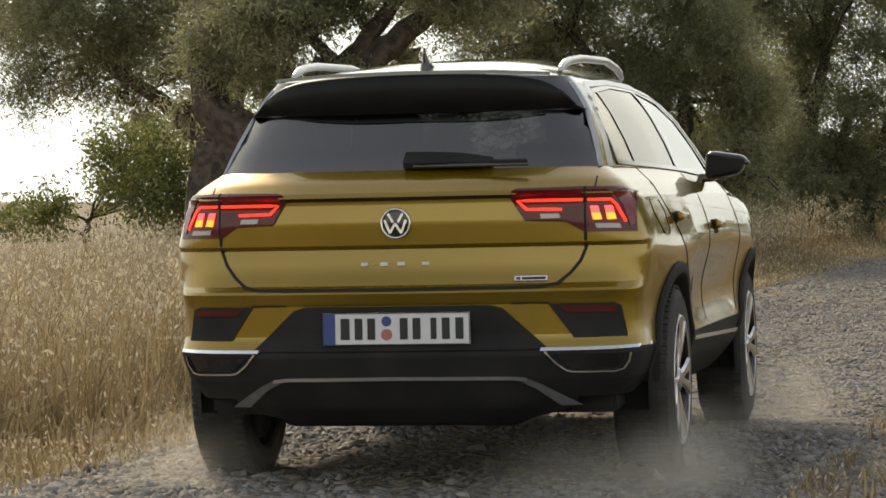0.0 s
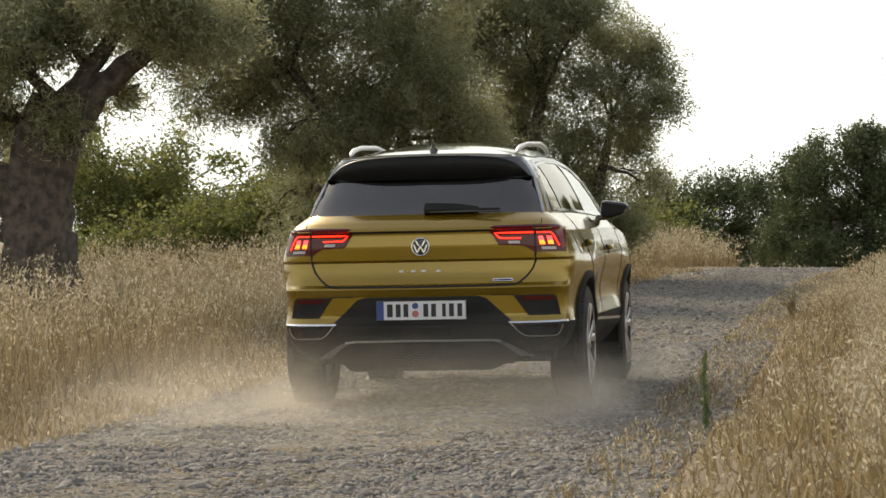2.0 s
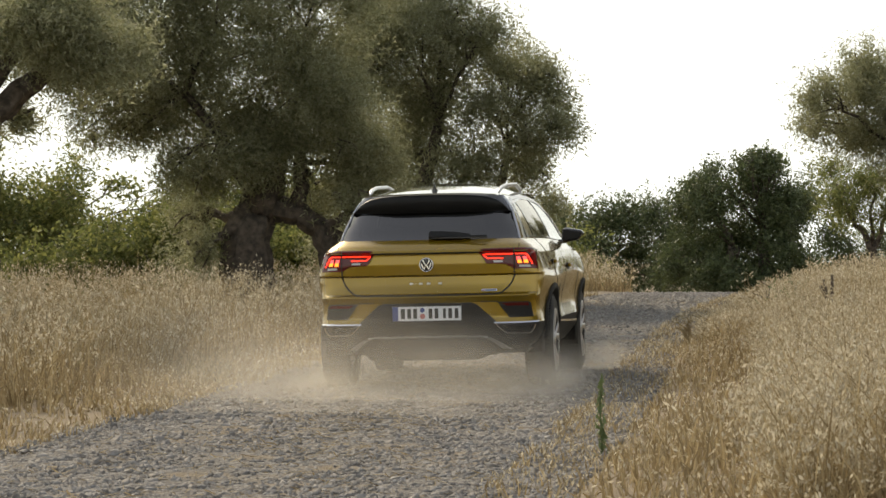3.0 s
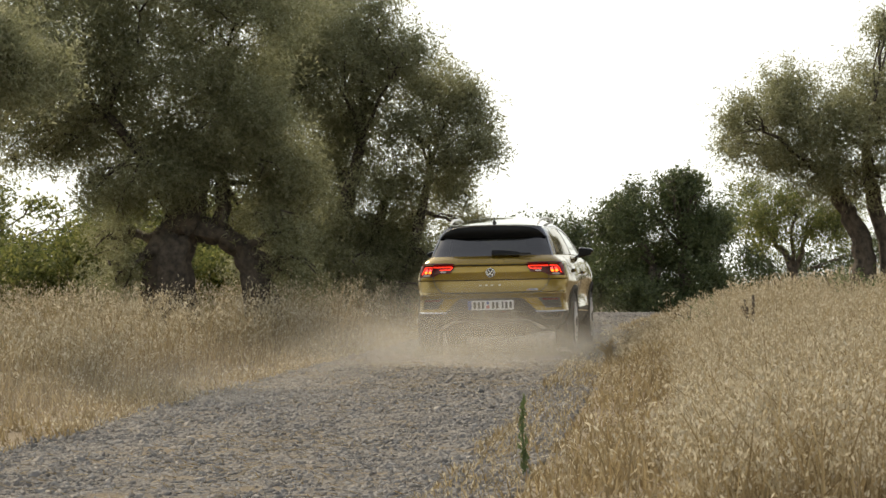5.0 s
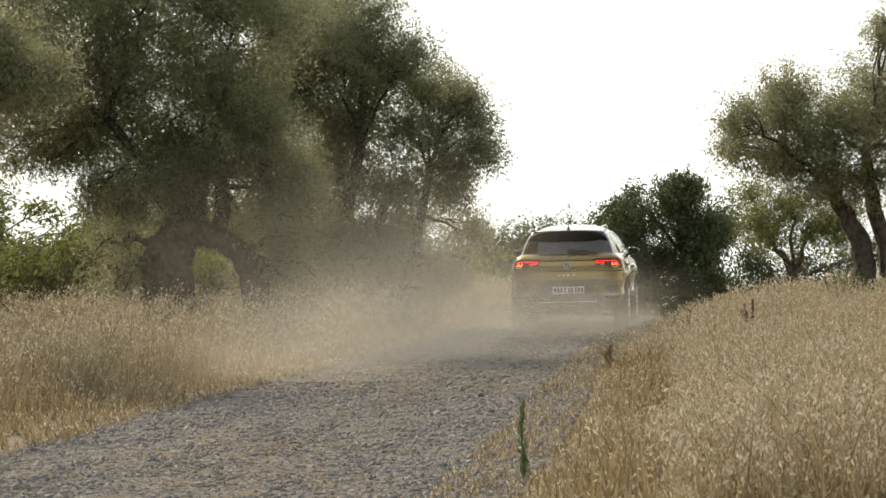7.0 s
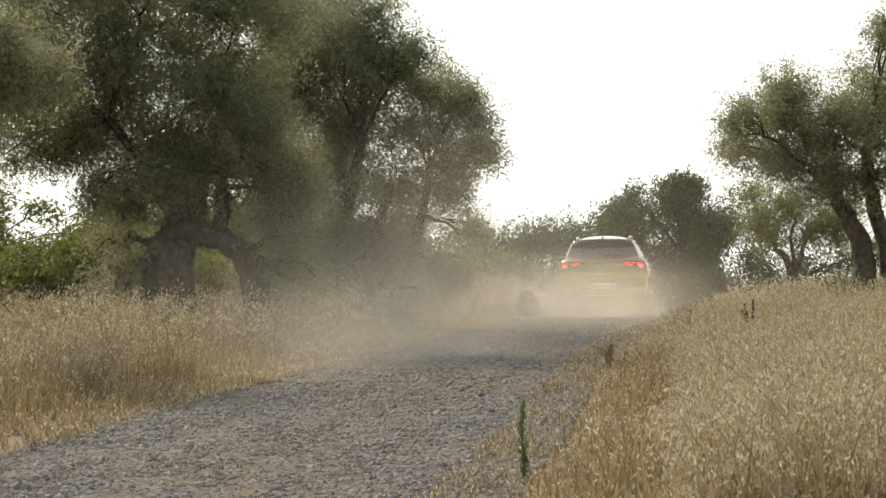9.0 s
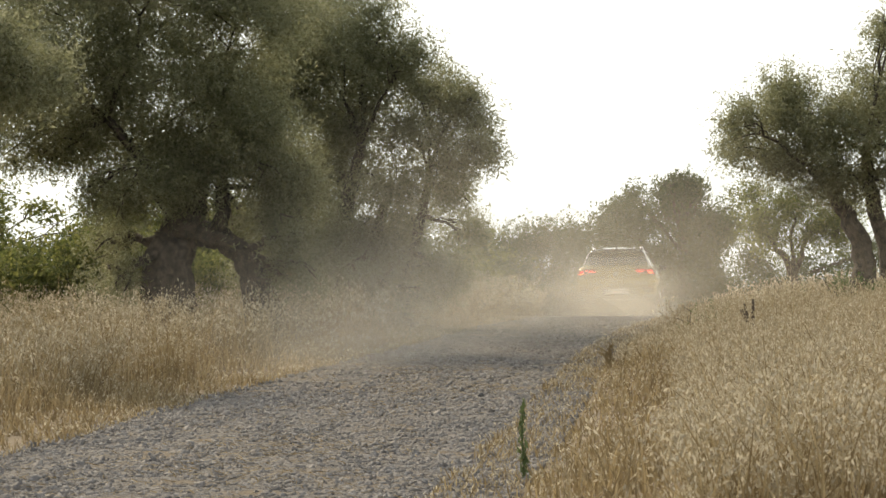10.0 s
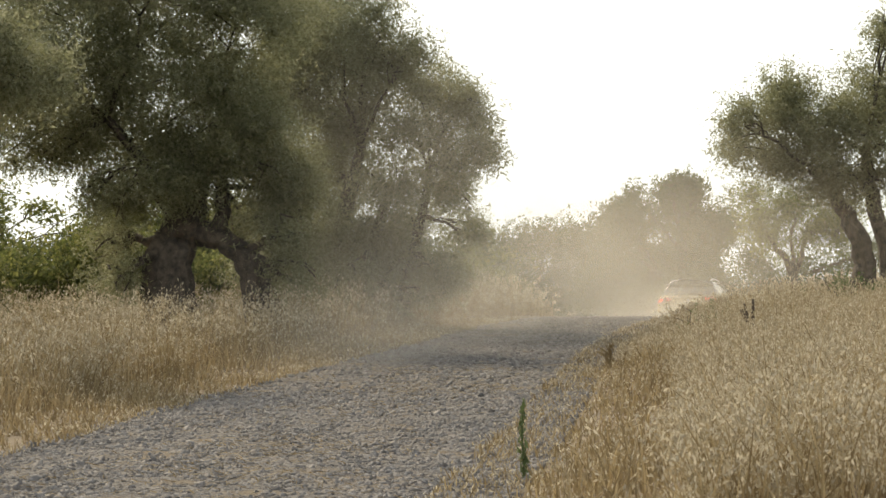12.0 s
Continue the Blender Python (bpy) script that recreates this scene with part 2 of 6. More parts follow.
def leaf_mesh(name, centres, dirs, length, width, material, parent, rng, big=1.0):
    """Many narrow pointed leaves: folded diamonds, or, where they are tiny, single blades."""
    n = len(centres)
    big = np.asarray(big, float).reshape(-1, 1)
    ln = length * big * rng.uniform(0.7, 1.3, (n, 1))
    wd = width * big * rng.uniform(0.7, 1.3, (n, 1))
    side = np.cross(dirs, rand_dirs(rng, n))
    side /= np.linalg.norm(side, axis=1, keepdims=True) + 1e-9
    if length < 0.07:
        v = np.stack([centres - dirs * ln * 0.5 + side * wd * 0.5, centres - dirs * ln * 0.5 - side * wd * 0.5, centres + dirs * ln * 0.5], 1)
        return raw_mesh(name, v.reshape(-1, 3), np.arange(n * 3).reshape(n, 3), material, parent)
    up = np.cross(side, dirs)
    v = np.empty((n, 4, 3), np.float32)
    v[:, 0] = centres - dirs * ln * 0.5
    v[:, 1] = centres + side * wd * 0.5 + up * wd * 0.15
    v[:, 2] = centres + dirs * ln * 0.5
    v[:, 3] = centres - side * wd * 0.5 + up * wd * 0.15
    return raw_mesh(name, v.reshape(-1, 3), np.arange(n * 4).reshape(n, 4), material, parent)


def crown_points(blobs, count, rng, spray=26, spread=0.17, droop=0.35, reach=(0.12, 1.0)):
    """Leaf centres and directions: sprays of leaves on short twigs through lobes (x, y, z, rx, ry, rz)."""
    blobs = np.array(blobs, float)
    vol = blobs[:, 3] * blobs[:, 5]
    ns = count // spray * 3 // 2
    pick = rng.choice(len(blobs), ns, p=vol / vol.sum())
    d = rand_dirs(rng, ns)
    rad = rng.uniform(*reach, (ns, 1)) ** 0.5
    rad = np.where(rng.uniform(0, 1, (ns, 1)) < 0.07, rad * rng.uniform(1.0, 1.28, (ns, 1)), rad)
    lump = 1 + 0.16 * np.sin(d[:, :1] * 7 + pick[:, None]) * np.cos(d[:, 2:] * 6 + 2 * pick[:, None]) + 0.12 * rng.normal(size=(ns, 1))
    c = blobs[pick, :3] + d * rad * lump * blobs[pick, 3:6]
    x, y, z = c.T
    clump = np.sin(2.9 * x + 1.3 * z) * np.sin(2.5 * y + 1) * np.sin(3.3 * z - 0.9 * x + 2) + 0.6 * np.sin(6.1 * x - 2.2 * y) * np.sin(6.7 * z + 1.5 * x) + 0.3 * rng.normal(size=ns)
    thick = np.argsort(-clump)[: count // spray]
    c, d, ns = c[thick], d[thick], len(thick)
    tw = d * 0.6 + rand_dirs(rng, ns) * 0.8
    tw[:, 2] -= droop
    tw /= np.linalg.norm(tw, axis=1, keepdims=True)
    s = rng.uniform(-1, 1, (ns, spray, 1))
    pts = c[:, None] + tw[:, None] * s * spread * 2.1 + rng.normal(size=(ns, spray, 3)) * spread * 0.36
    dr = tw[:, None] * 0.7 + rand_dirs(rng, ns * spray).reshape(ns, spray, 3)
    dr /= np.linalg.norm(dr, axis=2, keepdims=True)
    return pts.reshape(-1, 3), dr.reshape(-1, 3)


def tube(bm, pts, radii, sides=10, gnarl=0.0, seed=0):
    """A tapered, gnarled tube through points."""
    pts = [Vector(p) for p in pts]
    rings = []
    for i, p in enumerate(pts):
        t = (pts[min(i + 1, len(pts) - 1)] - pts[max(i - 1, 0)]).normalized()
        a = t.cross(Vector((0, 1, 0)) if abs(t.y) < 0.93 else Vector((1, 0, 0))).normalized()
        b = t.cross(a)
        ring = []
        for k in range(sides):
            ang = 2 * math.pi * k / sides
            r = radii[i]
            if gnarl:
                r *= 1 + gnarl * (0.6 * math.sin(3 * ang + i * 0.12 + seed) + 0.6 * math.sin(7 * ang - i * 0.16 + 2 * seed) + 0.5 * noise.noise((p.x * 3 + seed, p.z * 3, ang)))
            ring.append(bm.verts.new(p + (a * math.cos(ang) + b * math.sin(ang)) * r))
        rings.append(ring)
    for r0, r1 in zip(rings, rings[1:]):
        for k in range(sides):
            bm.faces.new((r0[k], r0[(k + 1) % sides], r1[(k + 1) % sides], r1[k]))
    bm.faces.new(rings[0][::-1])
    bm.faces.new(rings[-1])


def path(a, b, n, sag, rng):
    a, b = Vector(a), Vector(b)
    out = []
    for i in range(n + 1):
        t = i / n
        p = a.lerp(b, t)
        w = math.sin(math.pi * t) * sag
        out.append(p + Vector((rng.normal() * w * 0.5, rng.normal() * w * 0.5, w * 0.8 + rng.normal() * w * 0.3)))
    out[0], out[-1] = a, b
    return out


def tree(name, x, y, blobs, leaves, label, category, seed, trunks, leaf=(0.066, 0.0185), material="olive_leaf", limb=0.09, spray=30, spread=0.14, group="", base_z=None):
    """A tree at (x, y). blobs: lobes of the crown relative to the base; trunks: lists of (dx, dy, dz, radius) stations."""
    rng = np.random.default_rng(seed)
    z = float(height(x, y)) - 0.15 if base_z is None else base_z
    th = empty(name, pose(x, y, z), label, category, group)
    forks = []
    for k, st in enumerate(trunks):
        bm = bmesh.new()
        pts, rad = [], []
        for (p, q) in zip(st, st[1:]):
            for i in range(4):
                t = i / 4
                pts.append([p[j] + (q[j] - p[j]) * t + (0.02 * rng.normal() if i else 0) for j in range(3)])
                rad.append(p[3] + (q[3] - p[3]) * t)
        pts.append(st[-1][:3])
        rad.append(st[-1][3])
        tube(bm, pts, rad, 22, 0.2, seed + k)
        forks += [(Vector(p), r) for p, r in zip(pts[len(pts) // 2:], rad[len(pts) // 2:])]
        part("trunk", bm, M["bark"], th, "gnarled dark bark" if limb > 0.05 else "", sm=True)
    for bl in blobs:
        bm = bmesh.new()
        c = Vector(bl[:3])
        f, r = min(forks, key=lambda q: (q[0] - c).length)
        r0 = min(r * 0.6, limb)
        pts = path(f, c, 5, 0.12 * (c - f).length * 0.5, rng)
        tube(bm, pts, [r0 * (1 - 0.75 * i / 5) for i in range(6)], 7, 0.1, seed)
        for _ in range(5):
            d = rand_dirs(rng, 1)[0]
            e = c + Vector(d * np.array(bl[3:6]) * 0.85)
            s0 = pts[rng.integers(2, 6)]
            tube(bm, path(s0, e, 4, 0.12, rng), [r0 * 0.32 * (1 - 0.8 * i / 4) + 0.004 for i in range(5)], 5)
        part("limb", bm, M["bark"], th, sm=True)
    c, d = crown_points(blobs, leaves, rng, spray, spread)
    c2, d2 = crown_points(blobs, leaves // 8, rng, spray, spread * 1.2, reach=(0.0, 0.35))
    big = np.concatenate([np.full(len(c), 1.0), np.full(len(c2), 1.5)])
    tagged(leaf_mesh("crown", np.concatenate([c, c2]), np.concatenate([d, d2]), leaf[0], leaf[1], M[material], th, rng, big), kind="stuff")
    return th


tree("olive_tree", -8.70, 37, [(-1.9, -0.96, 3.16, 0.89, 1.0, 0.76), (-1.4, 0.23, 3.59, 1.14, 1.22, 0.85), (-0.09, -0.51, 3.47, 1.18, 1.26, 0.9), (-1.24, 0.68, 2.83, 0.86, 0.98, 0.5), (0.36, -0.05, 2.79, 0.77, 0.9, 0.63), (0.88, -0.79, 3.65, 0.97, 1.07, 0.76), (-0.74, 0.4, 4.31, 1.57, 1.61, 0.64), (-2.09, -0.33, 4.11, 1.26, 1.33, 0.7), (0.67, 0.85, 2.19, 0.58, 0.72, 0.43), (-1.94, 0.12, 2.38, 0.42, 0.58, 0.35), (-0.34, -0.61, 2.49, 0.62, 0.76, 0.35), (-1.35, 0.57, 2.18, 0.5, 0.65, 0.25), (-1.44, -0.16, 2.86, 0.56, 0.71, 0.42), (-2.2, -0.89, 2.34, 0.41, 0.63, 0.48), (-2.91, 0.29, 3.17, 0.57, 0.78, 0.64)],
     104000, "old olive tree with dark gnarled trunk and dense grey-green crown", "tree", 11,
     [[(0.0, 0.0, 0.19, 0.45), (-0.04, 0.0, 0.89, 0.36), (0.0, 0.0, 1.74, 0.3), (0.14, 0.0, 2.44, 0.26)], [(-0.01, 0.0, 1.46, 0.14), (-0.78, 0.1, 2.12, 0.09), (-1.75, 0.0, 2.75, 0.05)]], group="olive trees along the track", base_z=0.10)
tree("olive_tree", -5.79, 29, [(-0.3, -0.8, 2.7, 0.6, 0.75, 0.42), (0.05, 0.19, 3.05, 0.62, 0.8, 0.42), (1.55, -0.4, 2.85, 0.42, 0.55, 0.34), (-0.15, 0.57, 3.5, 0.96, 1.06, 0.45), (-1.0, -0.04, 2.43, 0.42, 0.6, 0.4), (1.17, -0.66, 3.28, 0.66, 0.8, 0.36), (1.75, 0.33, 2.95, 0.34, 0.5, 0.3), (-1.03, 0.71, 3.27, 0.62, 0.76, 0.45), (-0.42, 0.1, 2.1, 0.3, 0.45, 0.2), (0.28, -0.4, 2.0, 0.22, 0.4, 0.18), (0.75, 0.5, 2.3, 0.2, 0.35, 0.14), (-1.45, 0.3, 1.75, 0.2, 0.4, 0.16)],
     80000, "old olive tree with a thick leaning trunk and long low limbs", "tree", 12,
     [[(0.04, 0.0, 0.17, 0.42), (0.02, 0.0, 0.72, 0.33), (0.01, 0.0, 1.28, 0.31), (0.13, 0.0, 1.88, 0.33), (0.21, 0.0, 2.22, 0.25)], [(0.13, 0.0, 1.88, 0.24), (0.62, 0.0, 2.38, 0.13), (1.12, 0.0, 2.77, 0.09)], [(-0.08, 0.0, 1.2, 0.24), (-0.6, 0.0, 1.52, 0.2), (-1.1, 0.0, 1.82, 0.17), (-1.28, 0.1, 2.5, 0.11)], [(0.2, 0.0, 2.15, 0.14), (0.5, 0.0, 2.55, 0.09), (0.83, 0.0, 3.05, 0.06)]], group="olive trees along the track", base_z=0.05)
tree("olive_tree", -3.69, 40, [(-1.7, -0.96, 3.52, 0.97, 1.07, 0.89), (-0.71, 0.23, 3.83, 1.15, 1.24, 1.0), (0.65, -0.51, 3.55, 1.13, 1.22, 0.98), (-0.53, 0.68, 2.63, 0.85, 0.97, 0.58), (1.3, -0.05, 2.44, 0.84, 0.95, 0.61), (0.97, -0.79, 4.51, 1.2, 1.28, 0.67), (-1.35, 0.4, 4.77, 1.31, 1.38, 0.62), (0.33, -0.33, 2.13, 0.68, 0.81, 0.45), (-2.88, 0.85, 3.65, 0.8, 0.95, 0.5), (-2.61, 0.12, 4.21, 1.15, 1.23, 0.76), (0.06, -0.61, 5.05, 1.5, 1.55, 0.6), (-1.21, 0.57, 2.93, 0.7, 0.83, 0.46), (-0.71, -0.16, 1.91, 0.49, 0.64, 0.38), (-0.25, -0.89, 2.11, 0.6, 0.74, 0.37), (0.89, 0.29, 1.84, 0.54, 0.68, 0.38), (1.47, -0.44, 1.45, 0.45, 0.61, 0.45), (-0.92, 0.74, 1.39, 0.35, 0.51, 0.35), (0.23, 0.01, 2.6, 0.69, 0.82, 0.46), (1.04, -0.72, 2.86, 0.82, 0.94, 0.6), (1.5, 0.46, 2.0, 0.62, 0.76, 0.46), (-0.6, -0.4, 0.92, 0.26, 0.47, 0.3), (1.7, -0.4, 0.84, 0.38, 0.54, 0.38), (-1.86, 0.18, 2.76, 0.69, 0.82, 0.34), (-0.96, -0.55, 2.01, 0.2, 0.5, 0.34), (-2.19, 0.64, 2.45, 0.27, 0.44, 0.15), (-1.51, -0.1, 2.53, 0.38, 0.54, 0.14)],
     200000, "large old olive tree with a hollow arched trunk and wide crown", "tree", 13,
     [[(-0.02, 0.0, 0.16, 0.4), (0.0, 0.0, 0.69, 0.33), (0.02, 0.0, 1.15, 0.3), (0.19, 0.0, 1.6, 0.25), (0.38, 0.0, 2.14, 0.16), (0.34, 0.0, 2.75, 0.09)], [(1.33, 0.0, 0.16, 0.26), (1.18, 0.0, 0.84, 0.19), (1.01, 0.0, 1.22, 0.15), (0.72, 0.0, 1.44, 0.14), (0.27, 0.0, 1.53, 0.2)], [(0.72, 0.0, 1.44, 0.11), (0.7, 0.0, 2.14, 0.08), (0.65, 0.0, 2.9, 0.05)], [(0.19, 0.0, 1.6, 0.14), (-0.3, 0.0, 2.37, 0.08), (-0.84, 0.0, 3.05, 0.05)]], group="olive trees along the track", base_z=0.15)
tree("olive_tree", -1.92, 45, [(0.04, -1.04, 4.13, 0.92, 1.03, 0.75), (0.77, 0.25, 3.88, 0.78, 0.9, 0.69), (1.34, -0.55, 4.08, 0.51, 0.66, 0.38), (1.71, 0.74, 3.66, 0.61, 0.75, 0.48), (2.19, -0.06, 3.39, 0.43, 0.59, 0.34), (2.48, -0.85, 2.63, 0.29, 0.5, 0.34), (2.06, 0.43, 2.08, 0.43, 0.59, 0.39), (1.21, -0.36, 2.14, 0.68, 0.81, 0.51), (0.22, 0.92, 2.27, 0.88, 0.99, 0.79), (0.77, 0.13, 1.38, 0.86, 0.97, 0.47), (-0.14, -0.67, 1.45, 0.76, 0.88, 0.59), (-0.03, 0.62, 5.21, 1.04, 1.14, 0.61), (0.78, -0.17, 4.62, 0.6, 0.74, 0.43), (-0.63, -0.97, 3.38, 0.76, 0.88, 0.76), (0.5, 0.32, 3.02, 0.78, 0.9, 0.6), (1.38, -0.48, 2.98, 0.47, 0.62, 0.34), (2.24, 0.81, 1.48, 0.44, 0.59, 0.31), (1.2, 0.01, 0.95, 0.77, 0.9, 0.43), (0.37, -0.78, 0.78, 0.84, 0.96, 0.42), (-0.72, 0.5, 0.86, 0.69, 0.82, 0.43), (1.89, -0.29, 0.78, 0.51, 0.66, 0.38), (1.21, -0.3, 0.44, 0.6, 0.74, 0.3), (1.84, 0.2, 2.8, 0.43, 0.59, 0.39), (2.06, -0.59, 2.38, 0.38, 0.54, 0.3), (1.49, 0.69, 1.56, 0.39, 0.55, 0.3), (2.44, -0.1, 3.04, 0.3, 0.47, 0.3), (0.44, -0.3, 0.39, 0.68, 0.81, 0.26), (0.13, 0.0, 3.35, 0.5, 0.62, 0.42), (-0.4, 0.3, 4.3, 0.6, 0.75, 0.6)],
     170000, "olive tree with several trunks and a ragged grey-green crown", "tree", 14,
     [[(-0.51, 0.0, -0.08, 0.26), (-0.58, 0.0, 0.69, 0.2), (-0.51, 0.0, 1.38, 0.15), (-0.17, 0.0, 2.41, 0.09)], [(0.26, 0.0, -0.08, 0.24), (0.26, 0.0, 0.86, 0.17), (0.43, 0.0, 1.72, 0.11), (0.69, 0.0, 2.84, 0.06)], [(1.33, 0.0, -0.08, 0.11), (1.37, 0.0, 0.86, 0.09), (1.53, 0.0, 1.46, 0.075), (1.72, 0.0, 2.41, 0.045)], [(0.77, 0.0, -0.08, 0.18), (0.77, 0.0, 0.86, 0.12), (1.03, 0.0, 1.89, 0.06)]], group="olive trees along the track", base_z=0.30)
tree("olive_tree", 6.59, 46, [(-1.97, -0.8, 2.46, 0.47, 0.63, 0.47), (-1.25, 0.19, 2.82, 0.7, 0.83, 0.62), (-0.63, -0.42, 2.35, 0.87, 0.98, 0.74), (0.3, 0.57, 2.93, 0.71, 0.92, 0.8), (-1.32, -0.04, 1.93, 0.7, 0.83, 0.39), (0.81, -0.66, 2.34, 0.86, 1.13, 1.04), (0.4, 0.33, 3.98, 0.4, 0.6, 0.44), (-0.65, -0.28, 1.57, 0.7, 0.83, 0.31), (1.04, 0.71, 3.74, 0.8, 0.92, 0.71), (-2.05, 0.1, 2.11, 0.31, 0.48, 0.31), (0.14, -0.51, 1.65, 0.69, 0.82, 0.35)],
     84000, "leaning olive tree on the grassy bank with feathery crown", "tree", 15,
     [[(0.0, 0.0, -0.26, 0.24), (-0.04, 0.0, 0.27, 0.16), (-0.13, 0.0, 0.79, 0.14), (-0.38, 0.0, 1.23, 0.12), (-0.62, 0.0, 1.67, 0.08)], [(0.39, 0.0, -0.26, 0.18), (0.31, 0.0, 0.44, 0.12), (0.09, 0.0, 1.23, 0.11), (-0.04, 0.0, 2.11, 0.07)]], group="olive trees along the track", base_z=0.90)
tree("small_tree", 6.90, 58, [(-0.76, -0.64, 1.34, 0.49, 0.64, 0.44), (-0.07, 0.15, 1.63, 0.61, 0.75, 0.44), (0.48, -0.34, 1.29, 0.49, 0.65, 0.38), (-0.82, 0.45, 1.86, 0.39, 0.55, 0.33), (0.13, -0.04, 0.96, 0.44, 0.6, 0.22), (0.73, -0.52, 1.07, 0.38, 0.55, 0.33), (-0.39, 0.27, 1.08, 0.56, 0.7, 0.39), (0.99, -0.22, 1.51, 0.44, 0.6, 0.44)],
     20000, "small sparse tree with a forked trunk on the bank", "tree", 16,
     [[(0.02, 0.0, -0.14, 0.085), (-0.03, 0.0, 0.3, 0.07), (-0.25, 0.0, 0.74, 0.05), (-0.64, 0.0, 1.18, 0.03)], [(-0.02, 0.0, 0.3, 0.055), (0.13, 0.0, 0.85, 0.04), (0.35, 0.0, 1.29, 0.025)], [(-0.04, 0.0, 0.41, 0.04), (-0.09, 0.0, 0.96, 0.03), (-0.03, 0.0, 1.52, 0.02)]], material="hedge_leaf", limb=0.035, base_z=0.80)
tree("round_bush", 5.96, 80, [(-0.75, -0.96, 1.43, 0.9, 1.01, 0.53), (0.55, 0.23, 1.43, 0.92, 1.03, 0.54), (-0.11, -0.51, 1.05, 1.36, 1.43, 0.42), (1.59, 0.68, 1.65, 0.62, 0.75, 0.54), (-1.83, -0.05, 1.66, 0.69, 0.82, 0.53), (-0.96, -0.79, 3.39, 0.68, 0.88, 0.75), (0.11, 0.4, 3.8, 0.77, 0.89, 0.77), (0.89, -0.33, 3.1, 0.68, 0.95, 0.84), (-0.17, 0.85, 2.35, 1.23, 1.31, 0.69), (-1.59, 0.12, 3.11, 0.53, 0.75, 0.61), (1.09, -0.61, 2.19, 0.53, 0.68, 0.45), (-1.11, 0.57, 2.04, 0.84, 0.96, 0.54), (0.37, -0.16, 4.4, 0.43, 0.58, 0.38), (-1.3, -0.89, 3.54, 0.39, 0.55, 0.24), (0.85, 0.29, 4.29, 0.24, 0.42, 0.2), (0.68, -0.44, 4.43, 0.36, 0.53, 0.3), (1.33, 0.74, 3.3, 0.31, 0.55, 0.38), (-0.82, 0.01, 4.22, 0.24, 0.42, 0.21), (0.66, -0.72, 4.08, 0.33, 0.5, 0.2), (1.46, 0.46, 3.4, 0.41, 0.57, 0.26), (1.27, -0.27, 2.63, 0.29, 0.46, 0.18), (-1.06, 0.92, 3.66, 0.42, 0.57, 0.23), (-1.21, 0.18, 3.66, 0.37, 0.54, 0.38), (1.25, -0.55, 3.48, 0.36, 0.53, 0.27), (1.54, 0.64, 3.31, 0.28, 0.45, 0.28), (1.35, -0.1, 2.91, 0.41, 0.57, 0.34), (0.09, -0.83, 4.39, 0.21, 0.4, 0.23), (1.57, 0.36, 3.23, 0.38, 0.54, 0.32), (-1.24, -0.38, 3.31, 0.33, 0.5, 0.2)],
     58000, "dense dark green rounded tree beyond the crest", "tree", 17,
     [[(-0.38, 0.0, 0.05, 0.25), (-0.38, 0.0, 1.27, 0.2), (-0.23, 0.0, 2.19, 0.15)], [(0.61, 0.0, 0.05, 0.2), (0.53, 0.0, 1.58, 0.16), (0.53, 0.0, 2.65, 0.1)]], leaf=(0.09, 0.045), material="bush_leaf", spread=0.2, limb=0.05, base_z=-0.90)
tree("small_tree", 9.54, 84, [(-0.88, -0.8, 2.46, 0.79, 0.91, 0.63), (0.66, 0.19, 2.3, 0.96, 1.07, 0.56), (-1.48, -0.42, 3.58, 0.64, 0.92, 0.8), (2.16, 0.57, 2.47, 0.97, 1.07, 0.64), (3.04, -0.04, 2.78, 0.8, 0.92, 0.64), (-0.55, -0.66, 1.83, 1.11, 1.2, 0.56), (1.16, 0.33, 1.66, 1.29, 1.36, 0.48)],
     13000, "far sparse tree beyond the crest", "tree", 18,
     [[(0.0, 0.0, 0.38, 0.14), (-0.08, 0.0, 1.66, 0.1), (-0.32, 0.0, 2.46, 0.06)]], leaf=(0.1, 0.04), material="bush_leaf", limb=0.04, spread=0.25, base_z=-1.00)
tree("hedge", 2.91, 92, [(-1.42, -1.2, 3.25, 0.69, 0.9, 0.78), (-0.52, 0.28, 3.44, 0.7, 0.83, 0.7), (0.33, -0.63, 3.6, 0.78, 0.91, 0.7), (1.27, 0.85, 3.62, 0.71, 0.92, 0.8), (1.93, -0.07, 2.91, 0.88, 0.99, 0.88), (-0.9, -0.98, 2.38, 1.04, 1.14, 0.78), (0.72, 0.5, 2.38, 1.06, 1.15, 0.79), (-2.28, -0.42, 2.91, 0.87, 0.99, 0.87), (-1.39, 1.07, 1.76, 1.06, 1.16, 0.53), (-0.08, 0.15, 1.59, 1.05, 1.15, 0.46), (1.37, -0.77, 1.69, 0.78, 0.9, 0.42), (2.41, 0.72, 1.85, 0.8, 0.92, 0.49)],
     40000, "far hedge of mixed shrubs beyond the crest", "hedge", 19,
     [[(0.0, 0.0, -0.07, 0.12), (0.0, 0.0, 1.68, 0.08), (0.09, 0.0, 2.73, 0.05)]], leaf=(0.1, 0.045), material="bush_leaf", limb=0.04, spread=0.22, base_z=-1.40)
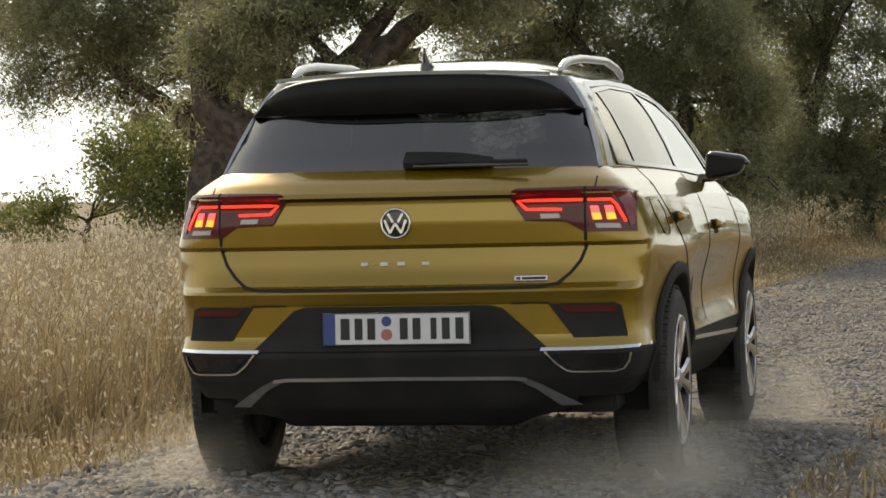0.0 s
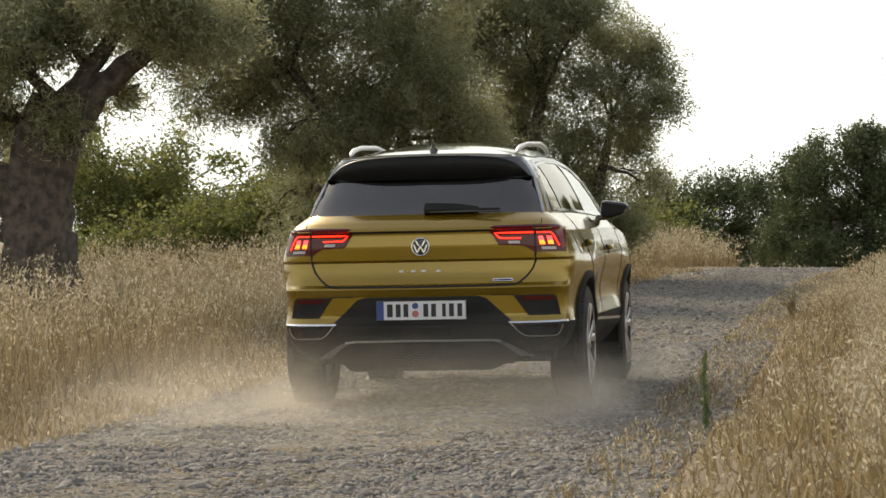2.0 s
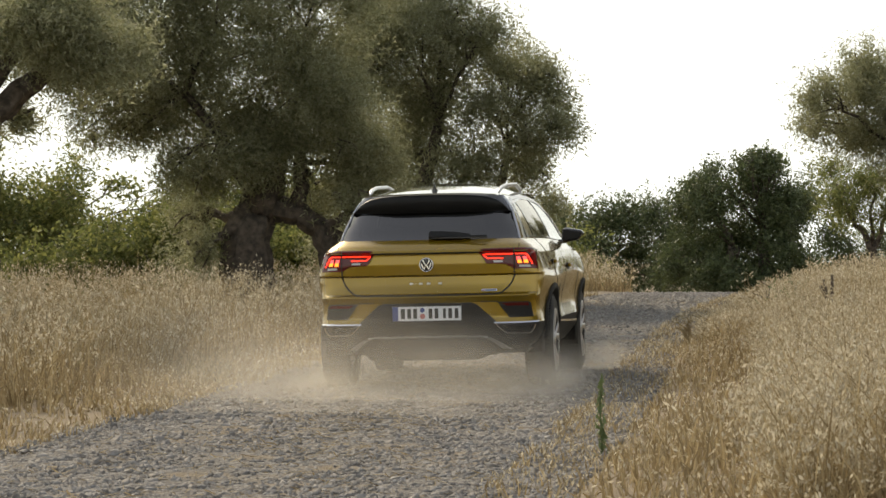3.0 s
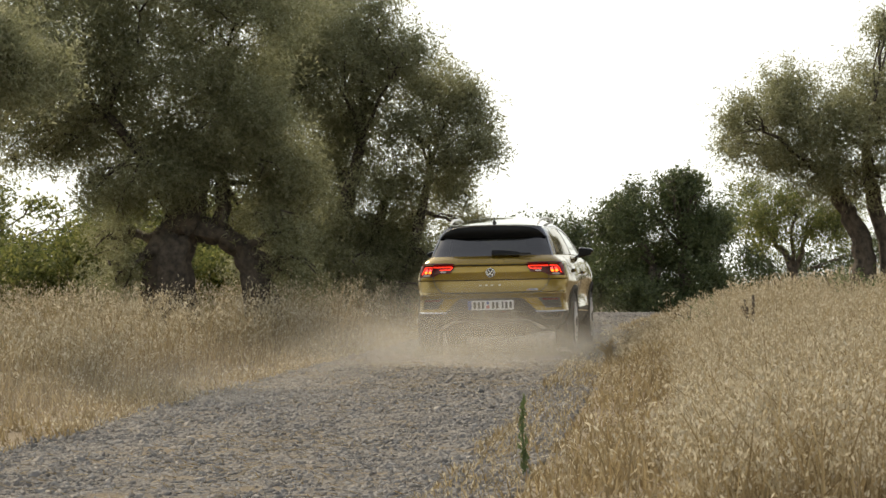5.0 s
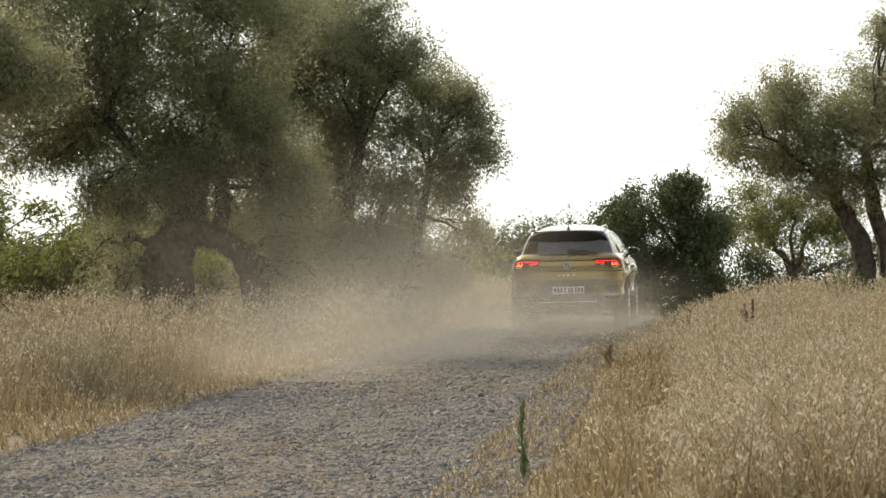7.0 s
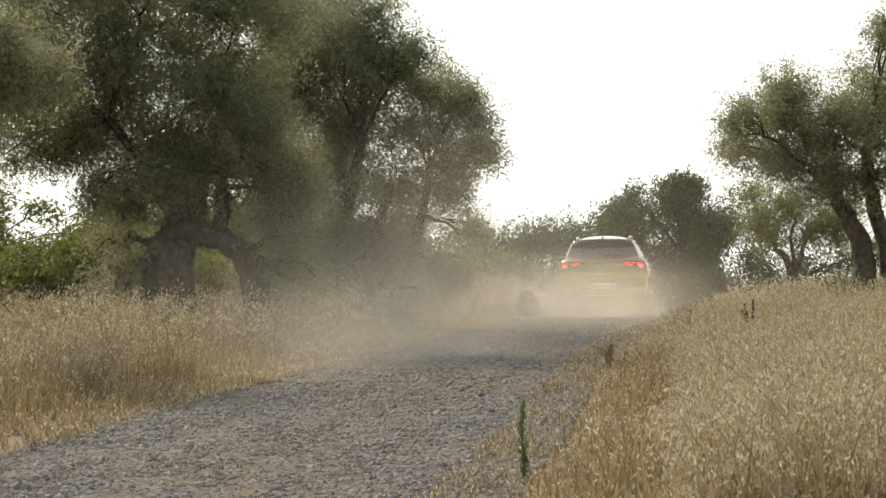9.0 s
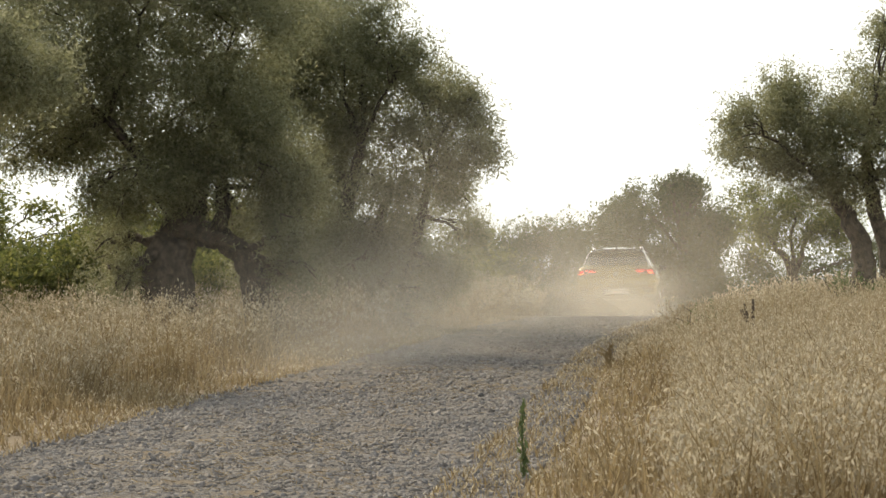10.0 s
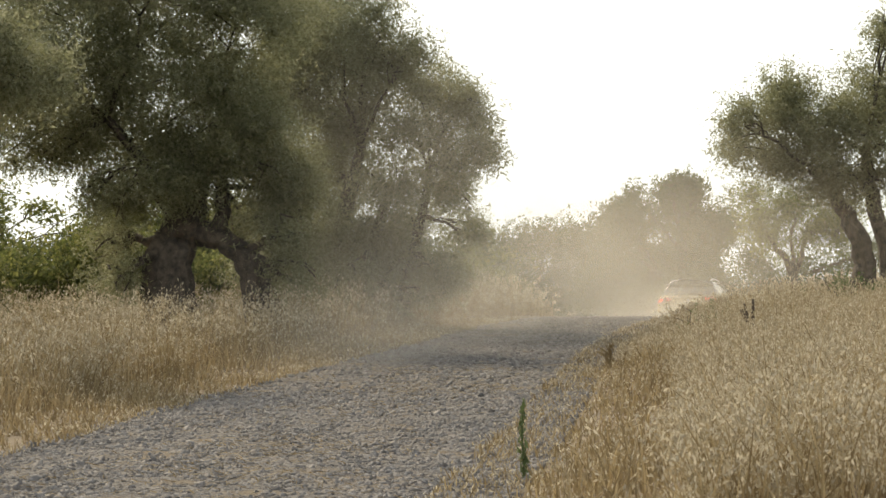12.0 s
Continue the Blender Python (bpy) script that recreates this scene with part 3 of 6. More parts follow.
tree("hedge", -14.02, 66, [(-3.43, -1.64, 1.92, 0.82, 0.94, 0.72), (-3.35, 0.83, 2.4, 0.66, 1.21, 1.12), (-2.32, -0.7, 1.45, 0.85, 1.13, 1.03), (-2.26, 1.78, 2.51, 0.81, 1.0, 0.89), (-0.92, 0.25, 1.9, 0.81, 0.93, 0.66), (0.25, -1.28, 2.12, 0.89, 1.0, 0.74), (0.12, 1.19, 1.5, 0.64, 0.8, 0.67), (1.12, -0.34, 1.89, 0.6, 1.15, 1.05), (2.08, -1.86, 2.75, 0.75, 1.14, 1.04), (2.6, 0.61, 1.51, 0.69, 0.82, 0.63), (3.5, -0.92, 1.82, 0.84, 0.96, 0.62), (3.42, 1.55, 2.27, 0.71, 0.98, 0.86), (4.8, 0.02, 0.86, 0.76, 0.88, 0.63), (5.37, -1.5, 0.86, 0.6, 0.75, 0.61), (5.65, 0.97, 0.86, 0.68, 0.81, 0.64), (6.77, -0.56, 0.86, 0.62, 0.76, 0.62), (-6.47, 0.38, 0.34, 0.72, 0.85, 0.63), (-5.18, -1.14, 0.68, 0.85, 0.97, 0.54), (-3.67, -0.2, 1.15, 0.83, 0.95, 0.7), (-2.72, -1.73, 0.83, 0.85, 0.96, 0.72), (-2.49, 0.74, 0.8, 0.64, 0.86, 0.74), (-1.57, -0.78, 0.61, 0.76, 0.88, 0.55), (-1.36, 1.69, 0.39, 0.63, 0.82, 0.68), (1.73, 0.16, 2.25, 0.76, 0.99, 0.88), (2.88, -1.37, 1.85, 0.86, 1.09, 0.99), (3.22, 1.1, 1.37, 0.77, 0.89, 0.77), (2.34, -0.42, 1.11, 1.0, 1.1, 0.63), (4.44, -1.95, 0.99, 0.61, 0.75, 0.49), (5.47, 0.52, 0.99, 0.76, 0.88, 0.57), (6.66, -1.01, 1.61, 0.68, 0.98, 0.87), (3.68, 1.46, 1.89, 0.51, 0.78, 0.64), (7.05, -0.06, 0.99, 0.63, 0.77, 0.63), (4.02, -1.59, 2.22, 0.49, 0.86, 0.74), (4.98, 0.88, 2.58, 0.36, 0.52, 0.28), (4.19, -0.65, 2.92, 0.37, 0.59, 0.44), (-3.21, 1.24, 1.88, 0.77, 0.89, 0.64), (-1.69, -0.29, 2.11, 0.63, 0.76, 0.63), (-1.03, 0.66, 1.75, 0.76, 0.89, 0.76), (5.03, -0.87, 1.36, 0.74, 0.87, 0.74), (5.46, 1.6, 1.7, 0.58, 0.84, 0.71), (6.41, 0.07, 2.25, 0.69, 0.88, 0.76), (6.83, -1.46, 0.99, 0.74, 0.86, 0.62), (4.38, 1.02, 0.67, 0.77, 0.89, 0.51), (5.35, -0.51, 0.61, 0.87, 0.99, 0.5), (6.77, 1.96, 1.76, 0.52, 0.9, 0.78), (6.11, 0.43, 0.73, 0.76, 0.88, 0.51), (4.44, -1.1, 1.36, 0.43, 0.65, 0.49)],
     62000, "sunlit hedge of shrubs behind the olive trees", "hedge", 20,
     [[(0.0, 0.0, -0.27, 0.1), (0.0, 0.0, 0.23, 0.08), (0.13, 0.0, 0.74, 0.05)], [(-4.65, 0.0, -0.27, 0.1), (-4.65, 0.0, 0.11, 0.08), (-4.53, 0.0, 0.48, 0.05)], [(3.02, 0.0, -0.27, 0.1), (3.02, 0.0, 0.74, 0.08), (3.15, 0.0, 1.24, 0.05)]], leaf=(0.12, 0.05), material="hedge_leaf", limb=0.04, spread=0.26, base_z=0.00)
tree("hedge", -2.99, 70, [(-4.4, -1.6, 1.26, 0.86, 0.97, 0.73), (-3.53, 0.38, 1.69, 0.78, 0.94, 0.82), (-2.52, -0.84, 1.79, 0.71, 0.94, 0.82), (-1.5, 1.13, 1.3, 0.99, 1.09, 0.73), (-0.62, -0.09, 1.15, 0.68, 0.81, 0.65), (0.41, -1.31, 1.52, 0.69, 0.95, 0.84), (1.76, 0.67, 1.54, 0.67, 0.95, 0.84), (2.46, -0.56, 1.33, 0.71, 1.01, 0.9), (3.85, 1.42, 0.96, 0.88, 1.0, 0.86), (-2.35, 0.2, 1.69, 0.74, 0.86, 0.67), (-2.06, -1.02, 0.96, 0.79, 0.91, 0.53), (-4.1, 0.4, 2.6, 0.9, 0.95, 0.65), (-2.9, 0.1, 2.3, 0.8, 0.9, 0.6), (-1.9, -0.2, 2.5, 0.9, 0.95, 0.7)],
     36000, "sunlit hedge of shrubs behind the olive trees", "hedge", 21,
     [[(-2.13, 0.0, -0.25, 0.1), (-2.13, 0.0, 0.82, 0.08), (-2.0, 0.0, 1.62, 0.05)], [(1.87, 0.0, -0.25, 0.1), (1.87, 0.0, 0.82, 0.08), (1.73, 0.0, 1.89, 0.05)]], leaf=(0.12, 0.05), material="hedge_leaf", limb=0.04, spread=0.26, base_z=-0.10)
tree("hedge", -5.2, 48, [(-3.3, 0.2, 0.5, 0.8, 0.7, 0.5), (-2.4, -0.3, 0.6, 0.8, 0.7, 0.6), (-1.5, 0.3, 0.9, 0.7, 0.7, 0.7), (-0.7, -0.2, 1.2, 0.7, 0.7, 0.6), (0.1, 0.3, 1.1, 0.7, 0.7, 0.7), (1.0, -0.3, 0.8, 0.7, 0.7, 0.6), (1.7, 0.2, 0.9, 0.6, 0.6, 0.6), (2.4, 0.0, 0.7, 0.7, 0.6, 0.6), (3.2, 0.3, 0.6, 0.7, 0.6, 0.5), (-1.0, 0.0, 0.3, 1.0, 0.7, 0.4), (0.9, 0.0, 0.3, 1.0, 0.7, 0.4)],
     34000, "low green undergrowth close behind the olive trunks", "hedge", 22,
     [[(0.0, 0.0, -0.2, 0.06), (0.0, 0.0, 0.4, 0.05), (0.1, 0.0, 0.9, 0.03)], [(-2.2, 0.0, -0.2, 0.06), (-2.2, 0.0, 0.3, 0.04), (-2.1, 0.0, 0.7, 0.03)], [(2.1, 0.0, -0.2, 0.06), (2.1, 0.0, 0.3, 0.04), (2.2, 0.0, 0.8, 0.03)]], leaf=(0.09, 0.04), material="hedge_leaf", limb=0.03, spread=0.2, base_z=0.05)
MIRRORED = [(-1.5, 0, 3.6, 1.8, 2.0, 1.6), (1.6, 0.8, 4.2, 2.0, 2.1, 1.7), (0, -1.6, 5.2, 1.8, 2.0, 1.6), (0.3, 1.9, 3.2, 1.7, 1.9, 1.3), (-0.6, 0.4, 6.2, 1.6, 1.7, 1.2)]
for x, y, up, seed in ((8.6, 30, 0.6, 40), (9.4, 38, 0.7, 41), (8.4, 22, 0.5, 42)):
    tree("olive_tree", x, y, MIRRORED, 13000, "tall olive tree on the bank mirrored in the car door", "tree", seed,
         [[(0, 0, 0, 0.32), (0.1, 0, 1.2, 0.24), (0, 0.1, 2.4, 0.16), (0, 0, 4.2, 0.1)]], leaf=(0.26, 0.1), spread=0.3, group="olive trees along the track", base_z=up)


# ---------------------------------------------------------------- dry grass
def oats(name, xs, ys, tall, label, seed, seeds=7, width=0.0035, blades=2, seed_len=0.022):
    """Dry wild oats: each plant has leaning blades and a nodding head of husks."""
    rng = np.random.default_rng(seed)
    n = len(xs)
    zs = height(xs, ys) - 0.02
    root = np.stack([xs, ys, zs], -1)
    off = np.maximum(xs - soften(ys, RIGHT), soften(ys, LEFT) - xs)
    h = tall * (0.86 + 0.2 * np.sin(xs * 3.1 + 0.8 * ys) * np.sin(1.9 * ys - 1.2 * xs)) * rng.uniform(0.5, 1.35, n) * np.clip(0.25 + off / 1.7, 0.3, 1)
    lean = rng.normal(size=(n, 2)) * 0.27
    V, Q = [], []
    base = 0
    for k in range(blades):
        ang = rng.uniform(0, 2 * math.pi, n)
        sx, sy = np.cos(ang), np.sin(ang)
        hk = h if k == 0 else h * rng.uniform(0.25, 0.7, n)
        lk = lean if k == 0 else rng.normal(size=(n, 2)) * 0.4
        wk = width * (1.0 if k == 0 else 1.8) * (1 + 0.012 * ys)
        rows = []
        for f, wf in ((0, 1), (0.55, 0.9), (1.0, 0.25)):
            c = root + np.stack([lk[:, 0] * hk * f * f, lk[:, 1] * hk * f * f, hk * f * (1 - (0.08 if k == 0 else 0.3) * f)], -1)
            o = np.stack([sx * wk * wf, sy * wk * wf, 0 * sx], -1)
            rows += [c - o, c + o]
        v = np.stack(rows, 1)
        idx = base + np.arange(n)[:, None] * 6
        Q += [idx + np.array([[0, 1, 3, 2]]), idx + np.array([[2, 3, 5, 4]])]
        V.append(v.reshape(-1, 3))
        base += n * 6
        if k == 0:
            tip = rows[4]
    grass = tagged(raw_mesh(name, np.concatenate(V), np.concatenate(Q), M["straw"]), label, "dry grass", kind="stuff")
    # husks
    c = np.repeat(tip, seeds, 0)
    hh = np.repeat(h, seeds)[:, None]
    c = c + rng.normal(size=c.shape) * np.array([0.038, 0.038, 0.0]) + np.array([0, 0, -1.0]) * rng.uniform(-0.02, 0.3, (len(c), 1)) * hh * 0.55
    d = rng.normal(size=c.shape) * 0.6
    d[:, 2] -= 0.9
    d /= np.linalg.norm(d, axis=1, keepdims=True)
    far = 1 + 0.014 * np.repeat(ys, seeds)[:, None]
    ln = seed_len * rng.uniform(0.7, 1.3, (len(c), 1)) * far
    side = np.cross(d, rand_dirs(rng, len(c)))
    side /= np.linalg.norm(side, axis=1, keepdims=True) + 1e-9
    v = np.stack([c - d * ln * 0.5, c + side * ln * 0.19, c + d * ln * 0.5, c - side * ln * 0.19], 1)
    raw_mesh("husks", v.reshape(-1, 3), np.arange(len(c) * 4).reshape(-1, 4), M["oat"], grass)["kind"] = "stuff"
    return grass


def field(rng, n, y0, y1, offs, left):
    ys = y0 + (y1 - y0) * rng.uniform(0, 1, n) ** 1.15
    e = soften(ys, LEFT if left else RIGHT)
    o = offs[0] + (offs[1] - offs[0]) * rng.uniform(0, 1, n) ** 1.4
    # patchy: thin out by a slow wave
    xs = e - o if left else e + o
    keep = rng.uniform(0, 1, n) < 0.62 + 0.38 * np.sin(xs * 1.7 + ys * 0.9) * np.sin(ys * 0.6 - xs)
    return xs[keep], ys[keep]


def grow_grass():
    rng = np.random.default_rng(3)
    xs, ys = field(rng, 30000, 11, 62, (0.95, 9), True)
    oats("tall_grass", xs, ys, 0.76, "tall dry golden wild oats lining the track", 31, seeds=6, seed_len=0.028)
    xs, ys = field(rng, 15000, 9, 50, (-0.05, 1.3), True)
    oats("short_grass", xs, ys, 0.33, "short trampled straw at the edge of the gravel", 32, seeds=1, blades=2, width=0.0045)
    xs, ys = field(rng, 23000, 9, 34, (0.95, 5.6), False)
    oats("tall_grass", xs, ys, 0.5, "dense dry golden oats on the bank", 33, seeds=11, seed_len=0.02)
    xs, ys = field(rng, 16000, 30, 70, (0.3, 12), False)
    oats("tall_grass", xs, ys, 0.43, "dry golden oats along the top of the bank", 34, seeds=5, seed_len=0.03)
    xs, ys = field(rng, 15000, 8, 50, (-0.32, 1.2), False)
    oats("short_grass", xs, ys, 0.33, "short trampled straw at the edge of the gravel", 35, seeds=1, blades=2, width=0.0045)


grow_grass()


def straw_litter():
    """Loose stalks trodden flat in patches between the stones."""
    rng = np.random.default_rng(77)
    cy = 9.5 + 22 * rng.uniform(0, 1, 110) ** 1.2
    u = np.clip(0.5 + 0.2 * rng.normal(size=110), 0.05, 0.98)
    cx = soften(cy, LEFT) * (1 - u) + soften(cy, RIGHT) * u
    k = rng.integers(0, 110, 2600)
    x = cx[k] + rng.normal(size=2600) * 0.22
    y = cy[k] + rng.normal(size=2600) * 0.5
    x = np.clip(x, soften(y, LEFT), soften(y, RIGHT))
    a = rng.uniform(0, 2 * math.pi, 2600)
    ln, w = rng.uniform(0.015, 0.045, 2600), rng.uniform(0.0015, 0.003, 2600)
    c = np.stack([x, y, height(x, y) + 0.024 + rng.uniform(0, 0.012, 2600)], -1)
    d = np.stack([np.cos(a) * ln, np.sin(a) * ln, rng.uniform(0.0, 0.4, 2600) * ln], -1)
    n = np.stack([-np.sin(a) * w, np.cos(a) * w, 0.5 * w], -1)
    v = np.stack([c - d - n, c + d - n, c + d + n, c - d + n], 1)
    tagged(raw_mesh("straw_litter", v.reshape(-1, 3), np.arange(10400).reshape(-1, 4), M["straw"]), "pale trodden straw lying between the stones", "straw", kind="stuff")


straw_litter()


# ---------------------------------------------------------------- the car: x right, y ahead from the rear axle, z up from the ground
YR = [(0.2, -0.66), (0.27, -0.75), (0.37, -0.80), (0.465, -0.825), (0.475, -0.81), (0.52, -0.795), (0.63, -0.80), (0.672, -0.822), (0.682, -0.815), (0.70, -0.785), (0.75, -0.765), (0.825, -0.752), (0.84, -0.772), (0.92, -0.778), (0.985, -0.772), (0.998, -0.775), (1.006, -0.795), (1.02, -0.785), (1.06, -0.735), (1.10, -0.665), (1.305, -0.485), (1.43, -0.42)]
WD = [(0.2, 0.70), (0.30, 0.80), (0.37, 0.855), (0.47, 0.89), (0.55, 0.885), (0.62, 0.885), (0.70, 0.89), (0.80, 0.90), (0.86, 0.895), (0.93, 0.875), (1.0, 0.85), (1.04, 0.82), (1.10, 0.775), (1.2, 0.735), (1.3, 0.685), (1.37, 0.64), (1.43, 0.585)]
YF = [(0.2, 3.2), (0.4, 3.40), (0.7, 3.42), (0.85, 3.36), (0.93, 3.2), (1.0, 2.55), (1.06, 2.30), (1.10, 2.18), (1.43, 1.45)]
CR = [(0.2, 0.3), (0.5, 0.36), (0.9, 0.36), (1.0, 0.34), (1.10, 0.26), (1.43, 0.2)]


def yr(z):
    return float(interp(z, YR))


def taper(y, z):
    """How far the flank draws in towards the tail and the nose."""
    k = 1 - 0.05 * max(0.0, (0.5 - y) / 1.0) ** 1.5 - 0.10 * max(0.0, (y - 2.5) / 0.9) ** 2
    if z > 1.04:
        k -= 0.055 * max(0.0, (0.9 - y) / 1.4) ** 1.3 * min(1, (z - 1.04) / 0.06)
    # waist between the wheels, shoulders over them
    if z < 1.0:
        hips = math.exp(-((y - 0.0) / 0.5) ** 2) + math.exp(-((y - 2.6) / 0.5) ** 2)
        dip = 0.035 * math.exp(-((z - 0.62) / 0.14) ** 2) * (1 - min(1, hips))
        k -= dip
        k += 0.012 * hips * math.exp(-((z - 0.72) / 0.2) ** 2)
    return k


def corner(z):
    return yr(z) + float(interp(z, CR))


def rear_pt(x, z, off=0.0):
    """On the tail: the surface at (x, z), off metres behind it."""
    w = float(interp(z, WD)) * taper(corner(z), z)
    u = min(1.0, abs(x) / w)
    g = 0.22 * u * u + 0.78 * (1 - (1 - u ** 4.2) ** (1 / 4.2))
    return Vector((x, yr(z) + float(interp(z, CR)) * g - off, z))


def side_pt(y, z, off=0.0, s=1):
    w = float(interp(z, WD)) * taper(y, z)
    return Vector((s * (w + off), y, z))


def grid_faces(bm, rows, keep=None):
    vs = [[bm.verts.new(p) for p in r] for r in rows]
    for i in range(len(vs) - 1):
        for j in range(len(vs[i]) - 1):
            c = (rows[i][j] + rows[i + 1][j + 1]) / 2
            if keep is None or keep(c):
                bm.faces.new((vs[i][j], vs[i][j + 1], vs[i + 1][j + 1], vs[i + 1][j]))
    bmesh.ops.delete(bm, geom=[v for v in bm.verts if not v.link_faces], context="VERTS")


def levels(a, b, step):
    zs = set(np.round(np.arange(a, b, step), 4)) | {a, b}
    zs |= {z for z, _ in YR if a < z < b}
    return sorted(zs)


def outline(z):
    """Half outline of the body at height z, from the middle of the tail round to the middle of the nose."""
    w = float(interp(z, WD)) * taper(corner(z), z)
    us = [0, 0.1, 0.2, 0.3, 0.4, 0.5, 0.58, 0.66, 0.73, 0.79, 0.84, 0.88, 0.915, 0.945, 0.968, 0.985, 0.995, 1.0]
    pts = [rear_pt(u * w, z) for u in us]
    yf = float(interp(z, YF))
    y0, y1 = corner(z), yf - 0.35
    for i in range(1, 91):
        y = y0 + (y1 - y0) * i / 90
        pts.append(side_pt(y, z))
    we = pts[-1].x
    for i in range(1, 11):
        a = i / 10 * math.pi / 2
        pts.append(Vector((we * math.cos(a) ** 0.45 if i < 10 else 0.0, y1 + 0.35 * math.sin(a) ** 0.8, z)))
    return pts


ARCHES = ((0.0, 0.335), (2.59, 0.335))


def in_arch(p, r):
    return any((p.y - a) ** 2 + (p.z - b) ** 2 < r * r for a, b in ARCHES) and abs(p.x) > 0.6


WIN = [(-0.30, 1.12), (0.02, 1.115), (1.05, 1.10), (1.98, 1.075), (1.55, 1.30), (1.28, 1.375), (0.9, 1.405), (0.3, 1.405), (-0.12, 1.375), (-0.27, 1.31)]


def inside(y, z, poly):
    c = False
    for (y0, z0), (y1, z1) in zip(poly, poly[1:] + poly[:1]):
        if (z0 > z) != (z1 > z) and y < (y1 - y0) * (z - z0) / (z1 - z0) + y0:
            c = not c
    return c


def shell(bm, z0, z1, step, keep):
    rows = [outline(z) for z in levels(z0, z1, step)]
    grid_faces(bm, rows, keep)
    grid_faces(bm, [[Vector((-p.x, p.y, p.z)) for p in r] for r in rows], keep)
    bmesh.ops.remove_doubles(bm, verts=bm.verts, dist=0.0005)
    bmesh.ops.recalc_face_normals(bm, faces=bm.faces)


def soft_edges(ob):
    """Smooth faces, sharp where they meet at more than 30 degrees."""
    m = ob.modifiers.new("edges", "EDGE_SPLIT")
    m.split_angle = radians(30)
    return ob


def fine_poly(poly, dx=0.03, dz=0.02):
    """A flat polygon cut into small cells: a bmesh in the (a, b) plane."""
    bm = bmesh.new()
    bm.faces.new([bm.verts.new((a, b, 0)) for a, b in poly])
    lo = [min(p[i] for p in poly) for i in (0, 1)]
    hi = [max(p[i] for p in poly) for i in (0, 1)]
    for i, st in ((0, dx), (1, dz)):
        v = math.floor(lo[i] / st) * st + st
        while v < hi[i]:
            no = (1, 0, 0) if i == 0 else (0, 1, 0)
            co = (v, 0, 0) if i == 0 else (0, v, 0)
            bmesh.ops.bisect_plane(bm, geom=bm.verts[:] + bm.edges[:] + bm.faces[:], plane_co=co, plane_no=no)
            v += st
    return bm


def panel(name, poly, put, off, material, parent, label="", depth=0.012, sm=True, dx=0.03, dz=0.02):
    """A piece of bodywork laid on a surface, with a rim that goes back into it."""
    bm = fine_poly(poly, dx, dz)
    rim = [e for e in bm.edges if len(e.link_faces) == 1]
    flat = {v: (v.co.x, v.co.y) for v in bm.verts}
    ext = bmesh.ops.extrude_edge_only(bm, edges=rim)
    new_verts = [g for g in ext["geom"] if isinstance(g, bmesh.types.BMVert)]
    for v in new_verts:
        v.co = put(v.co.x, v.co.y, off - depth)
    for v, (a, b) in flat.items():
        v.co = put(a, b, off)
    bmesh.ops.recalc_face_normals(bm, faces=bm.faces)
    return soft_edges(part(name, bm, material, parent, label, sm=True))


def strip_poly(pts, w):
    """A band of width w along a line of points."""
    l, r = [], []
    for i, p in enumerate(pts):
        a, b = pts[max(i - 1, 0)], pts[min(i + 1, len(pts) - 1)]
        d = Vector((b[0] - a[0], b[1] - a[1])).normalized()
        n = Vector((-d.y, d.x)) * w / 2
        l.append((p[0] + n.x, p[1] + n.y))
        r.append((p[0] - n.x, p[1] - n.y))
    return l + r[::-1]


def strip(name, pts, w, put, off, material, parent, label="", depth=0.01):
    """A thin trim or seam along points, as one mesh of quads on the surface."""
    dense = []
    for a, b in zip(pts, pts[1:]):
        k = max(1, int(math.hypot(b[0] - a[0], b[1] - a[1]) / 0.025))
        dense += [(a[0] + (b[0] - a[0]) * i / k, a[1] + (b[1] - a[1]) * i / k) for i in range(k)]
    dense.append(pts[-1])
    poly = strip_poly(dense, w)
    n = len(dense)
    l, r = poly[:n], poly[n:][::-1]
    rows = [[put(*p, off - depth) for p in l], [put(*p, off) for p in l], [put(*p, off) for p in r], [put(*p, off - depth) for p in r]]
    bm = bmesh.new()
    grid_faces(bm, rows)
    bmesh.ops.recalc_face_normals(bm, faces=bm.faces)
    return soft_edges(part(name, bm, material, parent, label, sm=True))


def mirrored(poly):
    return [(-a, b) for a, b in poly][::-1]


def box(bm, c, s, m=None):
    mm = Matrix.Translation(c) @ (m if m else Matrix()) @ Matrix.Diagonal((*s, 1))
    bmesh.ops.create_cube(bm, size=1, matrix=mm)


def rounded_box(c, s, r=0.01, m=None):
    bm = bmesh.new()
    box(bm, c, s, m)
    bmesh.ops.bevel(bm, geom=bm.edges[:], offset=r, segments=3, affect="EDGES", profile=0.5)
    return bm


def lathe(bm, profile, seg=48, x0=0.0):
    """Turns (radius, x) stations round the x axis."""
    rows = []
    for r, x in profile:
        rows.append([Vector((x0 + x, r * math.cos(2 * math.pi * k / seg), r * math.sin(2 * math.pi * k / seg))) for k in range(seg)])
    vs = [[bm.verts.new(p) for p in r] for r in rows]
    for a, b in zip(vs, vs[1:]):
        for k in range(seg):
            bm.faces.new((a[k], a[(k + 1) % seg], b[(k + 1) % seg], b[k]))


